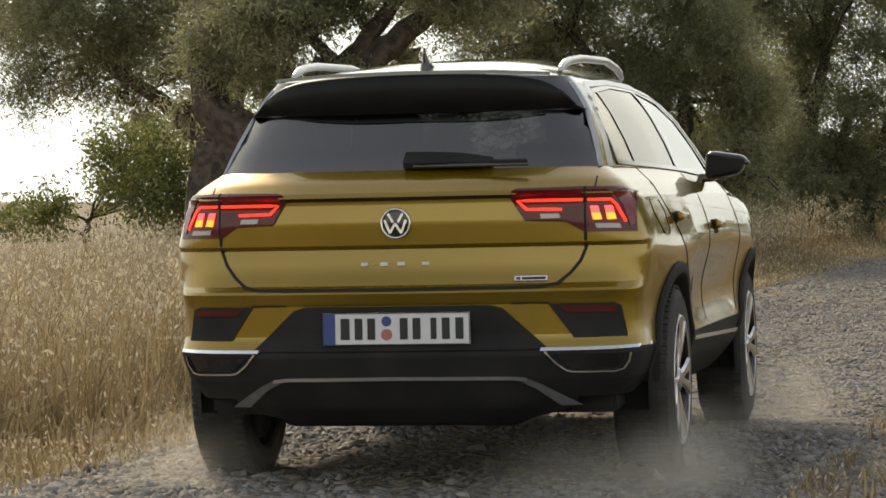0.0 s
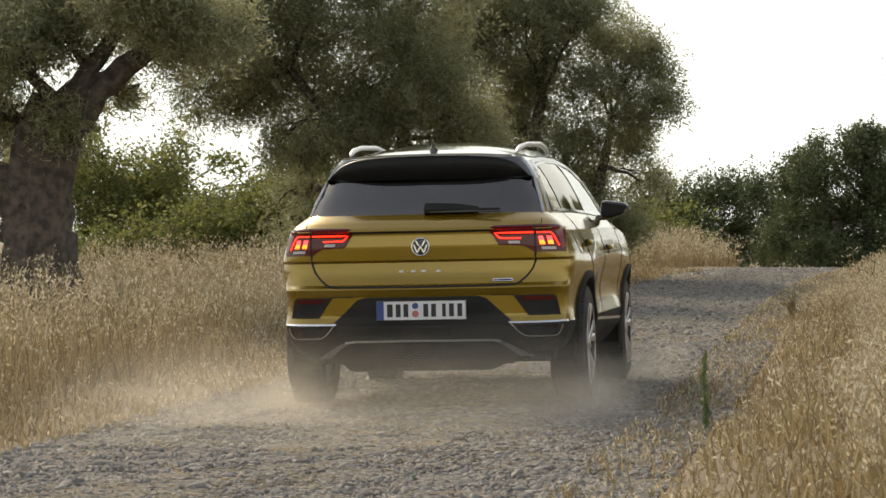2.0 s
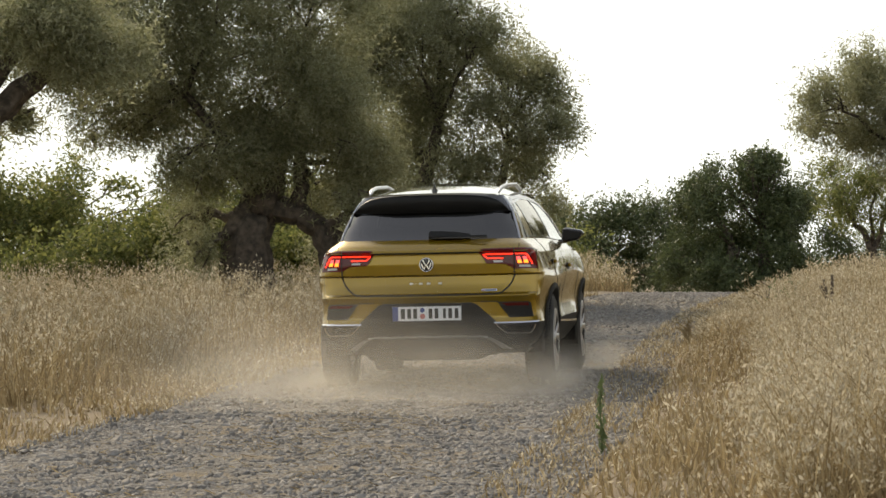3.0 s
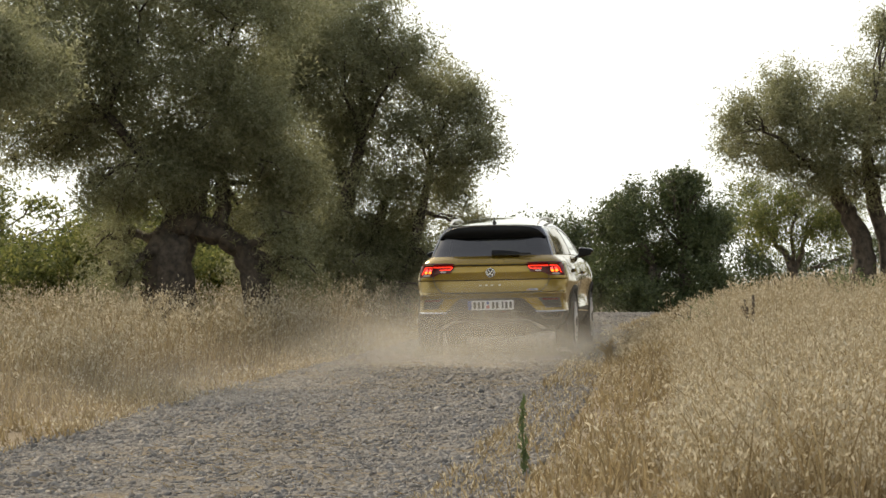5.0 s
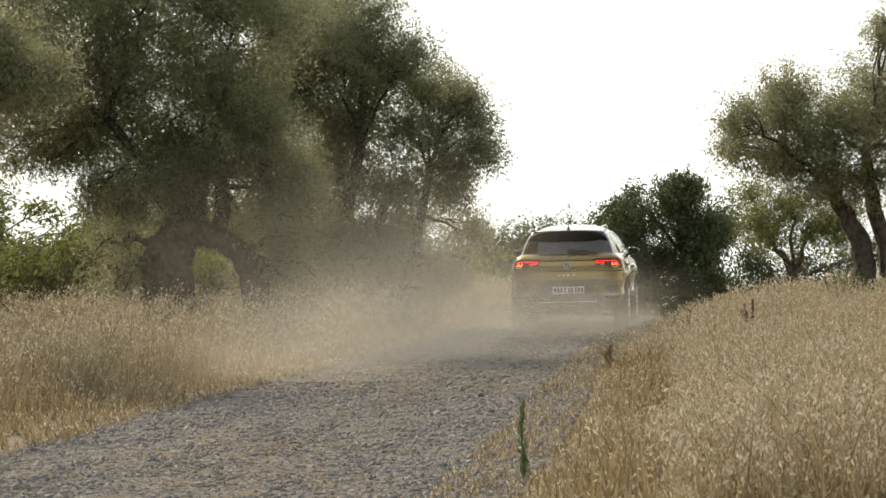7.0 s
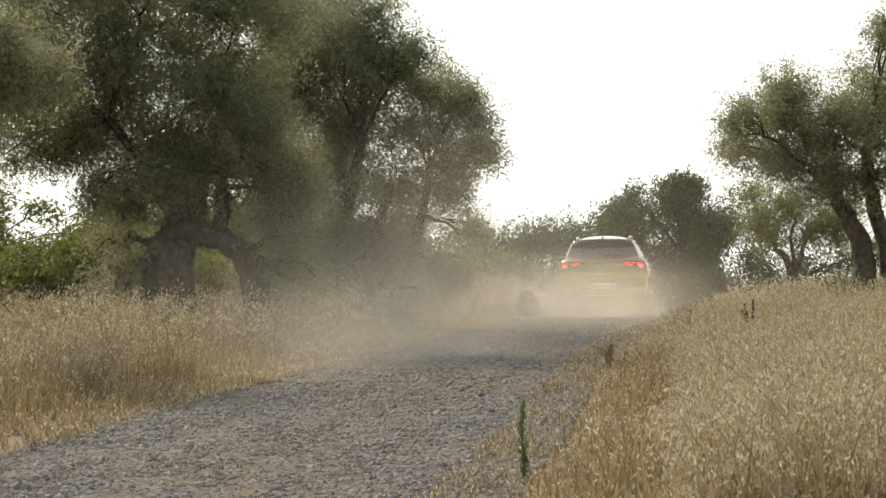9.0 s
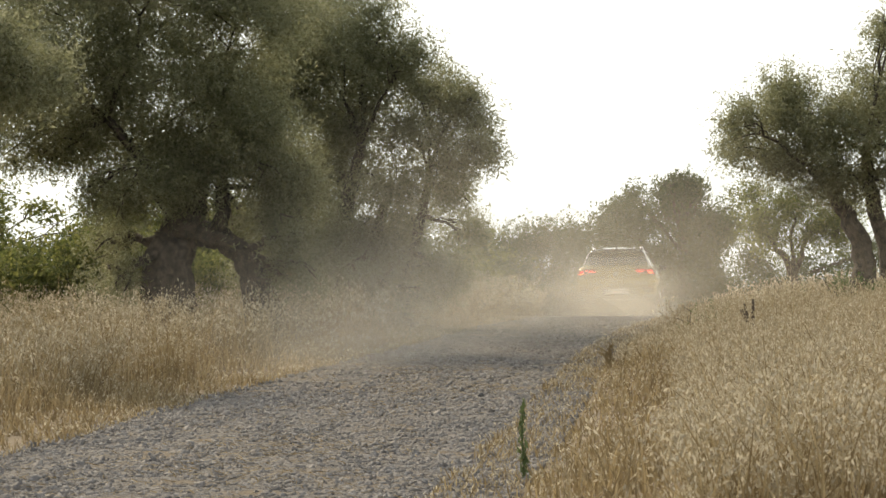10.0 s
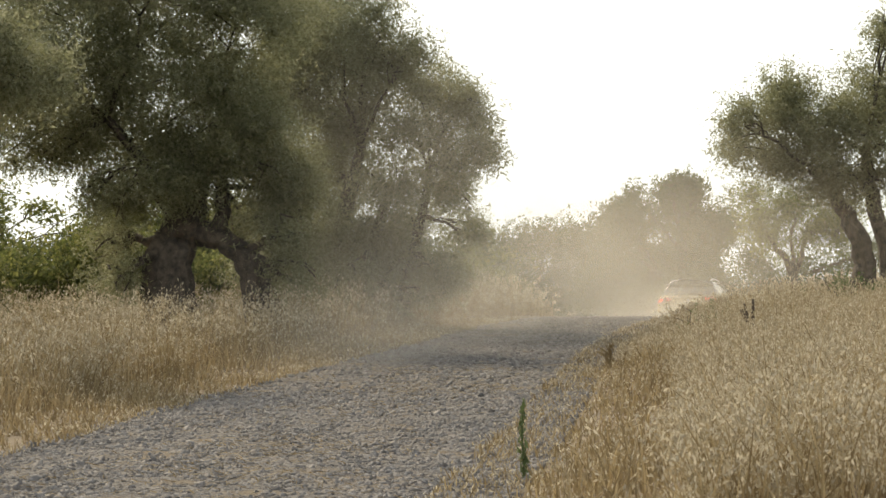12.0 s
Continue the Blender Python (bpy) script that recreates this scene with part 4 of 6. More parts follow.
def build_wheel(parent, x, y, s):
    """One wheel; s is +1 for the right side, -1 for the left."""
    wheel = new("wheel")
    wheel.parent = parent
    wheel.empty_display_size = 0.1
    wheel.matrix_basis = pose(x, y, 0.318)
    bm = bmesh.new()
    lathe(bm, [(0.235, -0.09), (0.245, -0.105), (0.305, -0.108), (0.330, -0.095), (0.343, -0.06), (0.345, 0), (0.343, 0.06), (0.330, 0.095), (0.305, 0.108), (0.245, 0.105), (0.235, 0.09)])
    for k in range(72):          # tread blocks
        a = 2 * math.pi * k / 72
        for xx in (-0.075, -0.025, 0.025, 0.075):
            box(bm, (xx, 0.343 * math.cos(a), 0.343 * math.sin(a)), (0.034, 0.017, 0.008), Matrix.Rotation(a + math.pi / 2, 4, "X"))
    bmesh.ops.recalc_face_normals(bm, faces=bm.faces)
    part("tyre", bm, M["rubber"], wheel, "dusty black tyre")
    bm = bmesh.new()
    lathe(bm, [(0.242, 0.102 * s), (0.236, 0.108 * s), (0.226, 0.106 * s), (0.22, 0.085 * s), (0.212, 0.0), (0.205, -0.08 * s), (0.05, -0.06 * s)], 48)
    bmesh.ops.recalc_face_normals(bm, faces=bm.faces)
    part("rim", bm, M["rim_dark"], wheel, sm=True)
    bm = bmesh.new()
    lathe(bm, [(0.238, 0.105 * s), (0.235, 0.111 * s), (0.230, 0.110 * s), (0.228, 0.100 * s)], 48)
    part("rim_lip", bm, M["alu"], wheel, sm=True)
    for k in range(5):
        bm = bmesh.new()
        a = 2 * math.pi * k / 5
        for da in (-0.2, 0.2):
            pts = []
            for rr, ww, xx in ((0.03, 0.04, 0.083), (0.09, 0.034, 0.09), (0.16, 0.04, 0.097), (0.229, 0.058, 0.103)):
                ang = a + da * (rr / 0.227) ** 0.7
                c = Vector((xx * s, rr * math.cos(ang), rr * math.sin(ang)))
                t = Vector((0, -math.sin(ang), math.cos(ang)))
                pts.append([c - t * ww / 2, c - t * ww * 0.3 + Vector((0.01 * s, 0, 0)), c + t * ww * 0.3 + Vector((0.01 * s, 0, 0)), c + t * ww / 2])
            grid_faces(bm, pts)
        bmesh.ops.recalc_face_normals(bm, faces=bm.faces)
        part("spoke", bm, M["alu"], wheel, "polished twin spoke")
    bm = bmesh.new()
    lathe(bm, [(0.045, 0.085 * s), (0.042, 0.1 * s), (0.03, 0.104 * s), (0.001, 0.105 * s)], 24)
    part("hub_cap", bm, M["alu"], wheel, sm=True)
    return wheel


def build_car():
    car = empty("car", pose(-1.71, 11.1, 0), "mustard gold metallic compact SUV with black cladding and lit tail lamps", "car")
    glass_edge = lambda z: float(interp(z, [(1.10, 0.683), (1.305, 0.628)]))

    def keep_top(p):
        if in_arch(p, 0.395):
            return False
        if 1.105 < p.z < 1.305 and p.y < -0.2 and abs(p.x) < glass_edge(p.z) - 0.01:
            return False
        if p.z > 1.06 and p.y > 1.2 and abs(p.x) < 0.5:
            return False
        if abs(p.x) > 0.5 and inside(p.y, p.z, WIN):
            return False
        return True

    bm = bmesh.new()
    shell(bm, 0.475, 1.3, 0.025, keep_top)
    body = part("body", bm, M["paint"], car, "mustard gold metallic painted body shell", sm=True)
    mod = body.modifiers.new("edges", "EDGE_SPLIT")
    mod.split_angle = radians(24)
    bm = bmesh.new()
    shell(bm, 1.3, 1.43, 0.025, keep_top)
    part("roof_frame", bm, M["roof_paint"], car, "glossy black roof frame over the side windows", sm=True)
    # roof skin, dark and glossy
    rows = []
    for y in np.concatenate([np.linspace(-0.414, -0.23, 8), np.linspace(-0.2, 1.5, 18)]):
        w = side_pt(y, 1.43).x + 0.003
        if y < corner(1.43):
            a, b = 0.0, w
            for _ in range(30):
                w = (a + b) / 2
                a, b = (w, b) if rear_pt(w, 1.43).y < y else (a, w)
        zc = float(interp(y, [(-0.47, 1.436), (-0.2, 1.475), (0.2, 1.515), (0.7, 1.545), (1.1, 1.545), (1.5, 1.50)]))
        ze = 1.429
        rows.append([Vector((w * u, y, ze + (zc - ze) * (1 - abs(u) ** 3.2))) for u in np.linspace(-1, 1, 25)])
    bm = bmesh.new()
    grid_faces(bm, rows)
    bmesh.ops.recalc_face_normals(bm, faces=bm.faces)
    part("roof", bm, M["roof_paint"], car, "glossy black roof skin reflecting the sky", sm=True)
    # floor and firewall keep daylight out of the cabin
    bm = bmesh.new()
    box(bm, (0, 1.35, 0.36), (1.5, 3.9, 0.06))
    part("underbody", bm, M["seam"], car)
    bm = bmesh.new()
    box(bm, (0, 0.15, 0.86), (1.36, 0.06, 0.42))
    part("rear_seat", bm, M["seat"], car, "dark rear seat back")
    bm = bmesh.new()
    box(bm, (0, 2.05, 0.86), (1.36, 0.3, 0.4))
    part("dashboard", bm, M["seat"], car)

    # roof spoiler
    bm = bmesh.new()
    secs = []
    for u in np.linspace(-1, 1, 31):
        a = abs(u)
        w = 0.615 * u
        top = 1.442 - 0.028 * a ** 2 - 0.085 * a ** 9
        low = 1.305 + 0.004 * a
        drop = 0.12 * a ** 3
        secs.append([Vector((w * 0.93, -0.40 + drop * 0.5, top - 0.002)), Vector((w * 0.94, -0.522 + drop, top)), Vector((w * 0.95, -0.534 + drop, top - 0.012)), Vector((w * 0.985, -0.52 + drop, (top + low) / 2 - 0.01)), Vector((w, -0.50 + drop, low)), Vector((w, -0.47 + drop, low - 0.004))])
    grid_faces(bm, secs)
    bmesh.ops.recalc_face_normals(bm, faces=bm.faces)
    part("roof_spoiler", bm, M["spoiler_black"], car, "gloss black roof spoiler", sm=True)
    strip("spoiler_edge", [(-0.5, 1.432), (-0.3, 1.442), (0, 1.446), (0.3, 1.442), (0.5, 1.432)], 0.012, lambda a, b, o: Vector((a, -0.535 + 0.12 * (abs(a) / 0.6) ** 3 - o, b)), 0.004, M["roof_paint"], car)

    # rear window, wiper
    zt, zb = 1.315, 1.095
    panel("rear_window", [(-0.686, zb), (0.686, zb), (0.635, zt), (-0.635, zt)], lambda a, b, o: rear_pt(a, b, o - 0.004), 0.0, M["privacy"], car, "dark privacy glass", depth=0.004, dx=0.06, dz=0.04)
    for s in (-1, 1):
        rows = []
        for z in np.linspace(1.10, 1.405, 14):
            c = corner(z)
            w = side_pt(c, z).x
            a, b = rear_pt(0.965 * w, z), side_pt(c + 0.012, z)
            n = Vector((0.8, -0.6, 0.15)) * 0.007
            rows.append([Vector((s * p.x, p.y, p.z)) for p in (a - n, a + n, (a + b) / 2 + n * 1.4, b + n, b - n)])
        bm = bmesh.new()
        grid_faces(bm, rows)
        bmesh.ops.recalc_face_normals(bm, faces=bm.faces)
        part("pillar_trim", bm, M["alu"], car, "satin silver pillar strip", sm=True)
    # a broad arm that narrows towards the blade
    bm = bmesh.new()
    rows = []
    for x, low, high, deep in ((0.005, 1.116, 1.160, 0.012), (0.012, 1.104, 1.164, 0.03), (0.09, 1.103, 1.163, 0.036), (0.2, 1.106, 1.158, 0.032), (0.31, 1.110, 1.141, 0.024), (0.322, 1.114, 1.136, 0.012)):
        back = [rear_pt(x, z).y - 0.008 for z in (low, high)]
        rows.append([Vector((x, back[0] + 0.006, low)), Vector((x, back[0] - deep * 0.7, low)), Vector((x, back[0] - deep, (low * 2 + high) / 3)), Vector((x, back[1] - deep, high - 0.01)), Vector((x, back[1] - deep * 0.5, high)), Vector((x, back[1] + 0.006, high))])
    grid_faces(bm, rows)
    bmesh.ops.recalc_face_normals(bm, faces=bm.faces)
    wip = soft_edges(part("wiper", bm, M["plastic"], car, "black rear wiper", sm=True))
    part("wiper_blade", rounded_box((0.25, -0.692, 1.112), (0.41, 0.016, 0.014), 0.005), M["gloss_black"], wip)
    part("wiper_tip", rounded_box((0.385, -0.69, 1.122), (0.13, 0.022, 0.016), 0.006), M["plastic"], wip)

    # tailgate seams, creases come from the shell
    seam = [(-0.652, 0.874), (-0.65, 0.82), (-0.632, 0.775), (-0.60, 0.735), (-0.555, 0.698), (-0.50, 0.688), (0, 0.686), (0.50, 0.688), (0.555, 0.698), (0.60, 0.735), (0.632, 0.775), (0.65, 0.82), (0.652, 0.874)]
    strip("tailgate_seam", seam, 0.011, rear_pt, 0.002, M["seam"], car)
    # black strip painted as the shadow under the tailgate ledge
    strip("tailgate_crease", [(-0.40, 1.0), (0, 0.998), (0.40, 1.0)], 0.011, rear_pt, 0.003, M["seam"], car)
    for s in (-1, 1):
        strip("lamp_seam", [(s * 0.6515, 0.872), (s * 0.6515, 0.95), (s * 0.6515, 1.031)], 0.008, rear_pt, 0.006, M["seam"], car)
        strip("pillar_seam", [(s * 0.684, 1.03), (s * 0.684, 1.06), (s * 0.686, 1.10)], 0.005, rear_pt, 0.002, M["seam"], car)

    # tail lamps: a lens on the gate and one on the body
    inner = [(0.395, 1.0), (0.408, 1.02), (0.425, 1.027), (0.648, 1.03), (0.648, 0.874), (0.588, 0.909), (0.45, 0.914)]
    outer = [(0.655, 1.03), (0.775, 1.028), (0.805, 1.012), (0.812, 0.985), (0.82, 0.872), (0.655, 0.873)]
    for s in (1, -1):
        sg = (lambda p: p) if s > 0 else mirrored
        lamp = panel("tail_lamp", sg(inner), rear_pt, 0.008, M["lamp_dark"], car, "dark red tail lamp lens with lit light bars", depth=0.02)
        panel("lens_edge", sg([(0.425, 1.012), (0.645, 1.015), (0.645, 1.0), (0.415, 0.998)]), rear_pt, 0.011, M["lamp_red"], lamp)
        strip("light_bar", [(s * x, z) for x, z in [(0.575, 0.952), (0.455, 0.954), (0.425, 0.984), (0.645, 0.984)]], 0.0095, rear_pt, 0.014, M["led_red"], lamp, "lit red light bar", 0.006)
        panel("reverse_lens", sg([(0.50, 0.938), (0.565, 0.938), (0.57, 0.922), (0.505, 0.922)]), rear_pt, 0.012, M["clear_lens"], lamp)
        lamp2 = panel("tail_lamp", sg(outer), rear_pt, 0.008, M["lamp_dark"], car, "dark red tail lamp lens with glowing amber blocks", depth=0.02)
        panel("lens_edge", sg([(0.745, 1.012), (0.795, 1.01), (0.808, 0.96), (0.812, 0.90), (0.80, 0.89), (0.775, 0.96)]), rear_pt, 0.011, M["lamp_red"], lamp2)
        strip("light_bar", [(s * x, z) for x, z in [(0.66, 0.984), (0.735, 0.984), (0.752, 0.968), (0.785, 0.905)]], 0.009, rear_pt, 0.014, M["led_red"], lamp2, "lit red light bar", 0.006)
        for x0 in (0.668, 0.715):
            b0, b1, b2 = 0.962, 0.938, 0.915
            panel("indicator", sg([(x0, b0), (x0 + 0.026, b0), (x0 + 0.033, b1), (x0 + 0.006, b1)]), rear_pt, 0.014, M["led_pink"], lamp2, depth=0.006)
            panel("indicator", sg([(x0 + 0.006, b1), (x0 + 0.033, b1), (x0 + 0.04, b2), (x0 + 0.011, b2)]), rear_pt, 0.0145, M["led_amber"], lamp2, "glowing amber block", depth=0.006)
        panel("reverse_lens", sg([(0.685, 0.902), (0.765, 0.9), (0.77, 0.884), (0.69, 0.886)]), rear_pt, 0.012, M["clear_lens"], lamp2)

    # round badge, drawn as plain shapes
    bm = bmesh.new()
    by = rear_pt(0, 0.915).y
    lathe(bm, [(0.054, 0.0), (0.054, 0.012), (0.05, 0.016), (0.046, 0.012), (0.046, 0.0)], 40)
    m = Matrix.Translation((0, by, 0.915)) @ Matrix.Rotation(-math.pi / 2, 4, "Z")
    bm.transform(m)
    badge = part("badge", bm, M["chrome"], car, "round chrome badge", sm=True)
    bm = bmesh.new()
    lathe(bm, [(0.0465, 0.006), (0.03, 0.009), (0.001, 0.01)], 40)
    bm.transform(m)
    part("badge_disc", bm, M["gloss_black"], badge, sm=True)
    bput = lambda a, b, o: Vector((a, by - 0.006 - o, 0.915 + b))
    for k, pts in enumerate(([(-0.026, 0.034), (-0.009, 0.004)], [(0.026, 0.034), (0.009, 0.004)], [(-0.038, 0.012), (-0.02, -0.034)], [(0.038, 0.012), (0.02, -0.034)], [(-0.02, -0.034), (0.0, 0.0)], [(0.02, -0.034), (0.0, 0.0)])):
        strip("badge_stroke", pts, 0.0085, bput, 0.008 + 0.0006 * k, M["chrome"], badge)
    # model lettering as plain bars
    for x, w, h in ((-0.118, 0.026, 0.014), (-0.085, 0.014, 0.004), (-0.048, 0.028, 0.014), (0.012, 0.028, 0.014), (0.098, 0.026, 0.014)):
        part("letter_bar", rounded_box((x, rear_pt(x, 0.774).y - 0.002, 0.774), (w, 0.008, h), 0.002), M["alu"], car)
    tag = panel("drive_badge", [(0.41, 0.726), (0.522, 0.726), (0.522, 0.71), (0.41, 0.71)], rear_pt, 0.008, M["chrome"], car, "small silver badge strip")
    panel("badge_bar", [(0.436, 0.722), (0.516, 0.722), (0.516, 0.714), (0.436, 0.714)], rear_pt, 0.010, M["ink"], tag)
    panel("badge_bar", [(0.416, 0.722), (0.43, 0.722), (0.43, 0.714), (0.416, 0.714)], rear_pt, 0.010, M["lamp_red"], tag)

    # bumper: black trapezoid with the plate, side pockets, chrome, lower valance
    panel("bumper_insert", [(-0.325, 0.628), (-0.37, 0.615), (-0.525, 0.474), (0.525, 0.474), (0.37, 0.615), (0.325, 0.628)], rear_pt, 0.010, M["plastic"], car, "matt black bumper centre")
    for s in (1, -1):
        sg = (lambda p: p) if s > 0 else mirrored
        panel("reflector_pocket", sg([(0.525, 0.628), (0.745, 0.628), (0.765, 0.618), (0.785, 0.512), (0.61, 0.512)]), rear_pt, 0.006, M["plastic"], car, "black bumper pocket with red reflector")
        panel("reflector", sg([(0.56, 0.62), (0.745, 0.619), (0.755, 0.597), (0.59, 0.598)]), rear_pt, 0.011, M["lamp_dark"], car, "dark red reflector")
        strip("bumper_chrome", [(s * x, z) for x, z in [(0.50, 0.474), (0.65, 0.474), (0.75, 0.475), (0.82, 0.477), (0.845, 0.479)]], 0.011, rear_pt, 0.014, M["chrome"], car, "polished chrome strip", 0.015)
        strip("tailpipe_trim", [(s * x, z) for x, z in [(0.515, 0.465), (0.55, 0.425), (0.585, 0.398), (0.61, 0.393), (0.745, 0.391), (0.77, 0.398), (0.79, 0.425), (0.797, 0.455)]], 0.0065, rear_pt, 0.012, M["chrome"], car, "chrome exhaust surround", 0.02)
        panel("tailpipe_blank", sg([(0.545, 0.455), (0.60, 0.405), (0.75, 0.403), (0.78, 0.455)]), rear_pt, 0.006, M["gloss_black"], car)
        strip("bumper_ledge", [(s * x, z) for x, z in [(0.40, 0.632), (0.47, 0.632), (0.53, 0.632)]], 0.006, rear_pt, 0.003, M["seam"], car)
    bm = bmesh.new()

    def keep_low(p):
        return not in_arch(p, 0.395) and (p.z > 0.385 or (p.y < -0.3 and abs(p.x) > 0.5))
    shell(bm, 0.305, 0.475, 0.02, keep_low)
    part("lower_cladding", bm, M["plastic"], car, "matt black lower cladding", sm=True)
    panel("rear_valance", [(-0.56, 0.40), (-0.62, 0.33), (-0.60, 0.27), (-0.40, 0.215), (0.40, 0.215), (0.60, 0.27), (0.62, 0.33), (0.56, 0.40)], rear_pt, 0.0, M["plastic"], car, "black rear valance")
    strip("diffuser_trim", [(-0.45, 0.368), (-0.40, 0.374), (0, 0.377), (0.40, 0.374), (0.45, 0.368)], 0.012, rear_pt, 0.014, M["alu"], car, "silver skid plate edge", 0.02)
    for s in (1, -1):
        sg = (lambda p: p) if s > 0 else mirrored
        panel("diffuser_arm", sg([(0.44, 0.376), (0.50, 0.35), (0.625, 0.275), (0.555, 0.275), (0.48, 0.335), (0.42, 0.366)]), rear_pt, 0.012, M["skid_grey"], car, "grey skid plate arm")
    bm = bmesh.new()
    box(bm, (0, 0.0, 0.30), (1.4, 0.09, 0.09))
    # added filler blocks: their black stands for the shade between valance and wheels
    for x in (-0.60, 0.60):
        box(bm, (x, -0.3, 0.34), (0.26, 0.55, 0.2))
    for x in (-0.42, 0.42):
        box(bm, (x, 0.12, 0.235), (0.07, 0.5, 0.05))
    bmesh.ops.bevel(bm, geom=bm.edges[:], offset=0.015, segments=2, affect="EDGES")
    part("rear_axle", bm, M["seam"], car, "dark rear axle and trailing arms, with black filler blocks for the shade at the corners")
    silencer = part("silencer", rounded_box((-0.06, -0.33, 0.262), (0.92, 0.34, 0.15), 0.06), M["seam"], car, "dark silencer under the tail", sm=True)
    bm = bmesh.new()
    tube(bm, [(0.40, -0.33, 0.26), (0.44, -0.2, 0.27), (0.40, 0.2, 0.25), (0.15, 0.7, 0.24), (0.1, 1.8, 0.24)], [0.03] * 5, 10)
    part("exhaust_pipe", bm, M["skid_grey"], silencer, sm=True)
    part("differential", rounded_box((0.1, 0.0, 0.27), (0.26, 0.3, 0.2), 0.07), M["seam"], car, "dark differential housing", sm=True)

    # number plate with plain bars for the characters
    py = rear_pt(0, 0.55).y - 0.018
    plate = part("number_plate", rounded_box((0, py, 0.551), (0.522, 0.008, 0.112), 0.003), M["plate"], car, "white number plate with dark bars")
    pput = lambda a, b, o: Vector((a, py - 0.004 - o, 0.551 + b))
    panel("plate_band", [(-0.258, -0.053), (-0.215, -0.053), (-0.215, 0.053), (-0.258, 0.053)], pput, 0.0012, M["plate_blue"], plate, "blue band", 0.001)
    rim = [(-0.259, -0.054), (0.259, -0.054), (0.259, 0.054), (-0.259, 0.054)]
    for a, b in zip(rim, rim[1:] + rim[:1]):
        strip("plate_rim", [a, b], 0.003, pput, 0.002, M["ink"], plate, "", 0.002)
    for x0, w in ((-0.203, 0.046), (-0.152, 0.04), (-0.107, 0.04), (0.008, 0.04), (0.053, 0.04), (0.118, 0.03), (0.156, 0.04), (0.204, 0.04)):
        panel("plate_bar", [(x0 + 0.15 * w, -0.037), (x0 + 0.85 * w, -0.037), (x0 + 0.85 * w, 0.037), (x0 + 0.15 * w, 0.037)], pput, 0.0014, M["ink"], plate, "", 0.001)
    for z, r, mm in ((0.026, 0.018, "plate_blue"), (-0.02, 0.02, "seal_red")):
        panel("plate_seal", [(-0.033 + r * math.cos(k * math.pi / 9), z + r * math.sin(k * math.pi / 9)) for k in range(18)], pput, 0.0014, M[mm], plate, "", 0.001)

    # flanks
    for s in (1, -1):
        def sp(a, b, o, s=s):
            return side_pt(a, b, o, s)
        win = [(-0.30, 1.118), (0.02, 1.113), (1.05, 1.098), (2.0, 1.073), (1.56, 1.302), (1.28, 1.38), (0.9, 1.41), (0.3, 1.41), (-0.12, 1.38), (-0.28, 1.312)]
        quarter = [(-0.30, 1.118), (-0.02, 1.114), (-0.06, 1.39), (-0.12, 1.38), (-0.28, 1.312)]
        rearw = [(0.0, 1.113), (0.86, 1.101), (0.80, 1.41), (0.3, 1.41), (-0.04, 1.393)]
        frontw = [(0.92, 1.10), (2.0, 1.073), (1.56, 1.302), (1.28, 1.38), (0.9, 1.41), (0.86, 1.41)]
        for nm, po, mt in (("quarter_panel", quarter, "paint"), ("rear_door_glass", rearw, "privacy"), ("front_door_glass", frontw, "glass")):
            panel(nm, po if s > 0 else po[::-1], sp, 0.002, M[mt], car, depth=0.004, dx=0.08, dz=0.05)
        strip("window_trim", win + win[:1], 0.016, sp, 0.006, M["gloss_black"], car)
        strip("roof_strip", [(-0.25, 1.35), (-0.12, 1.405), (0.3, 1.425), (0.9, 1.425), (1.3, 1.40), (1.6, 1.32), (2.05, 1.10)], 0.02, sp, 0.008, M["alu"], car, "satin silver window strip")
        strip("door_pillar", [(0.0, 1.113), (-0.05, 1.39)], 0.03, sp, 0.006, M["gloss_black"], car)
        strip("door_pillar", [(0.89, 1.10), (0.83, 1.41)], 0.06, sp, 0.006, M["gloss_black"], car)
        # door seams
        strip("door_seam", [(0.93, 1.09), (0.98, 0.9), (0.99, 0.7), (0.98, 0.5)], 0.0045, sp, 0.002, M["seam"], car)
        strip("door_seam", [(-0.02, 1.1), (-0.10, 1.0), (0.05, 0.86), (0.22, 0.74), (0.42, 0.62), (0.45, 0.5)], 0.0045, sp, 0.002, M["seam"], car)
        strip("door_seam", [(2.05, 1.06), (2.12, 0.85), (2.1, 0.5)], 0.0045, sp, 0.002, M["seam"], car)
        strip("shoulder_crease", [(-0.38, 0.985), (0.5, 0.965), (1.4, 0.945), (2.4, 0.92), (3.0, 0.89)], 0.008, sp, 0.0015, M["paint"], car)
        if s > 0:
            strip("fuel_flap", [(-0.33, 0.99), (-0.17, 0.985), (-0.13, 0.95), (-0.14, 0.87), (-0.17, 0.855), (-0.26, 0.86), (-0.33, 0.93), (-0.33, 0.99)], 0.0028, sp, 0.002, M["seam"], car)
        for y, z in ((0.10, 0.915), (1.22, 0.875)):
            h = part("door_handle", rounded_box((s * (side_pt(y, z).x + 0.022), y, z), (0.026, 0.19, 0.032), 0.011), M["paint"], car, "gold door handle", sm=True)
            part("handle_cup", rounded_box((s * (side_pt(y, z).x + 0.001), y, z - 0.01), (0.01, 0.13, 0.06), 0.004), M["seam"], h)
        # sills and arches
        strip("sill_chrome", [(0.42, 0.452), (1.2, 0.43), (2.14, 0.405)], 0.017, sp, 0.014, M["chrome"], car, "chrome sill strip", 0.02)
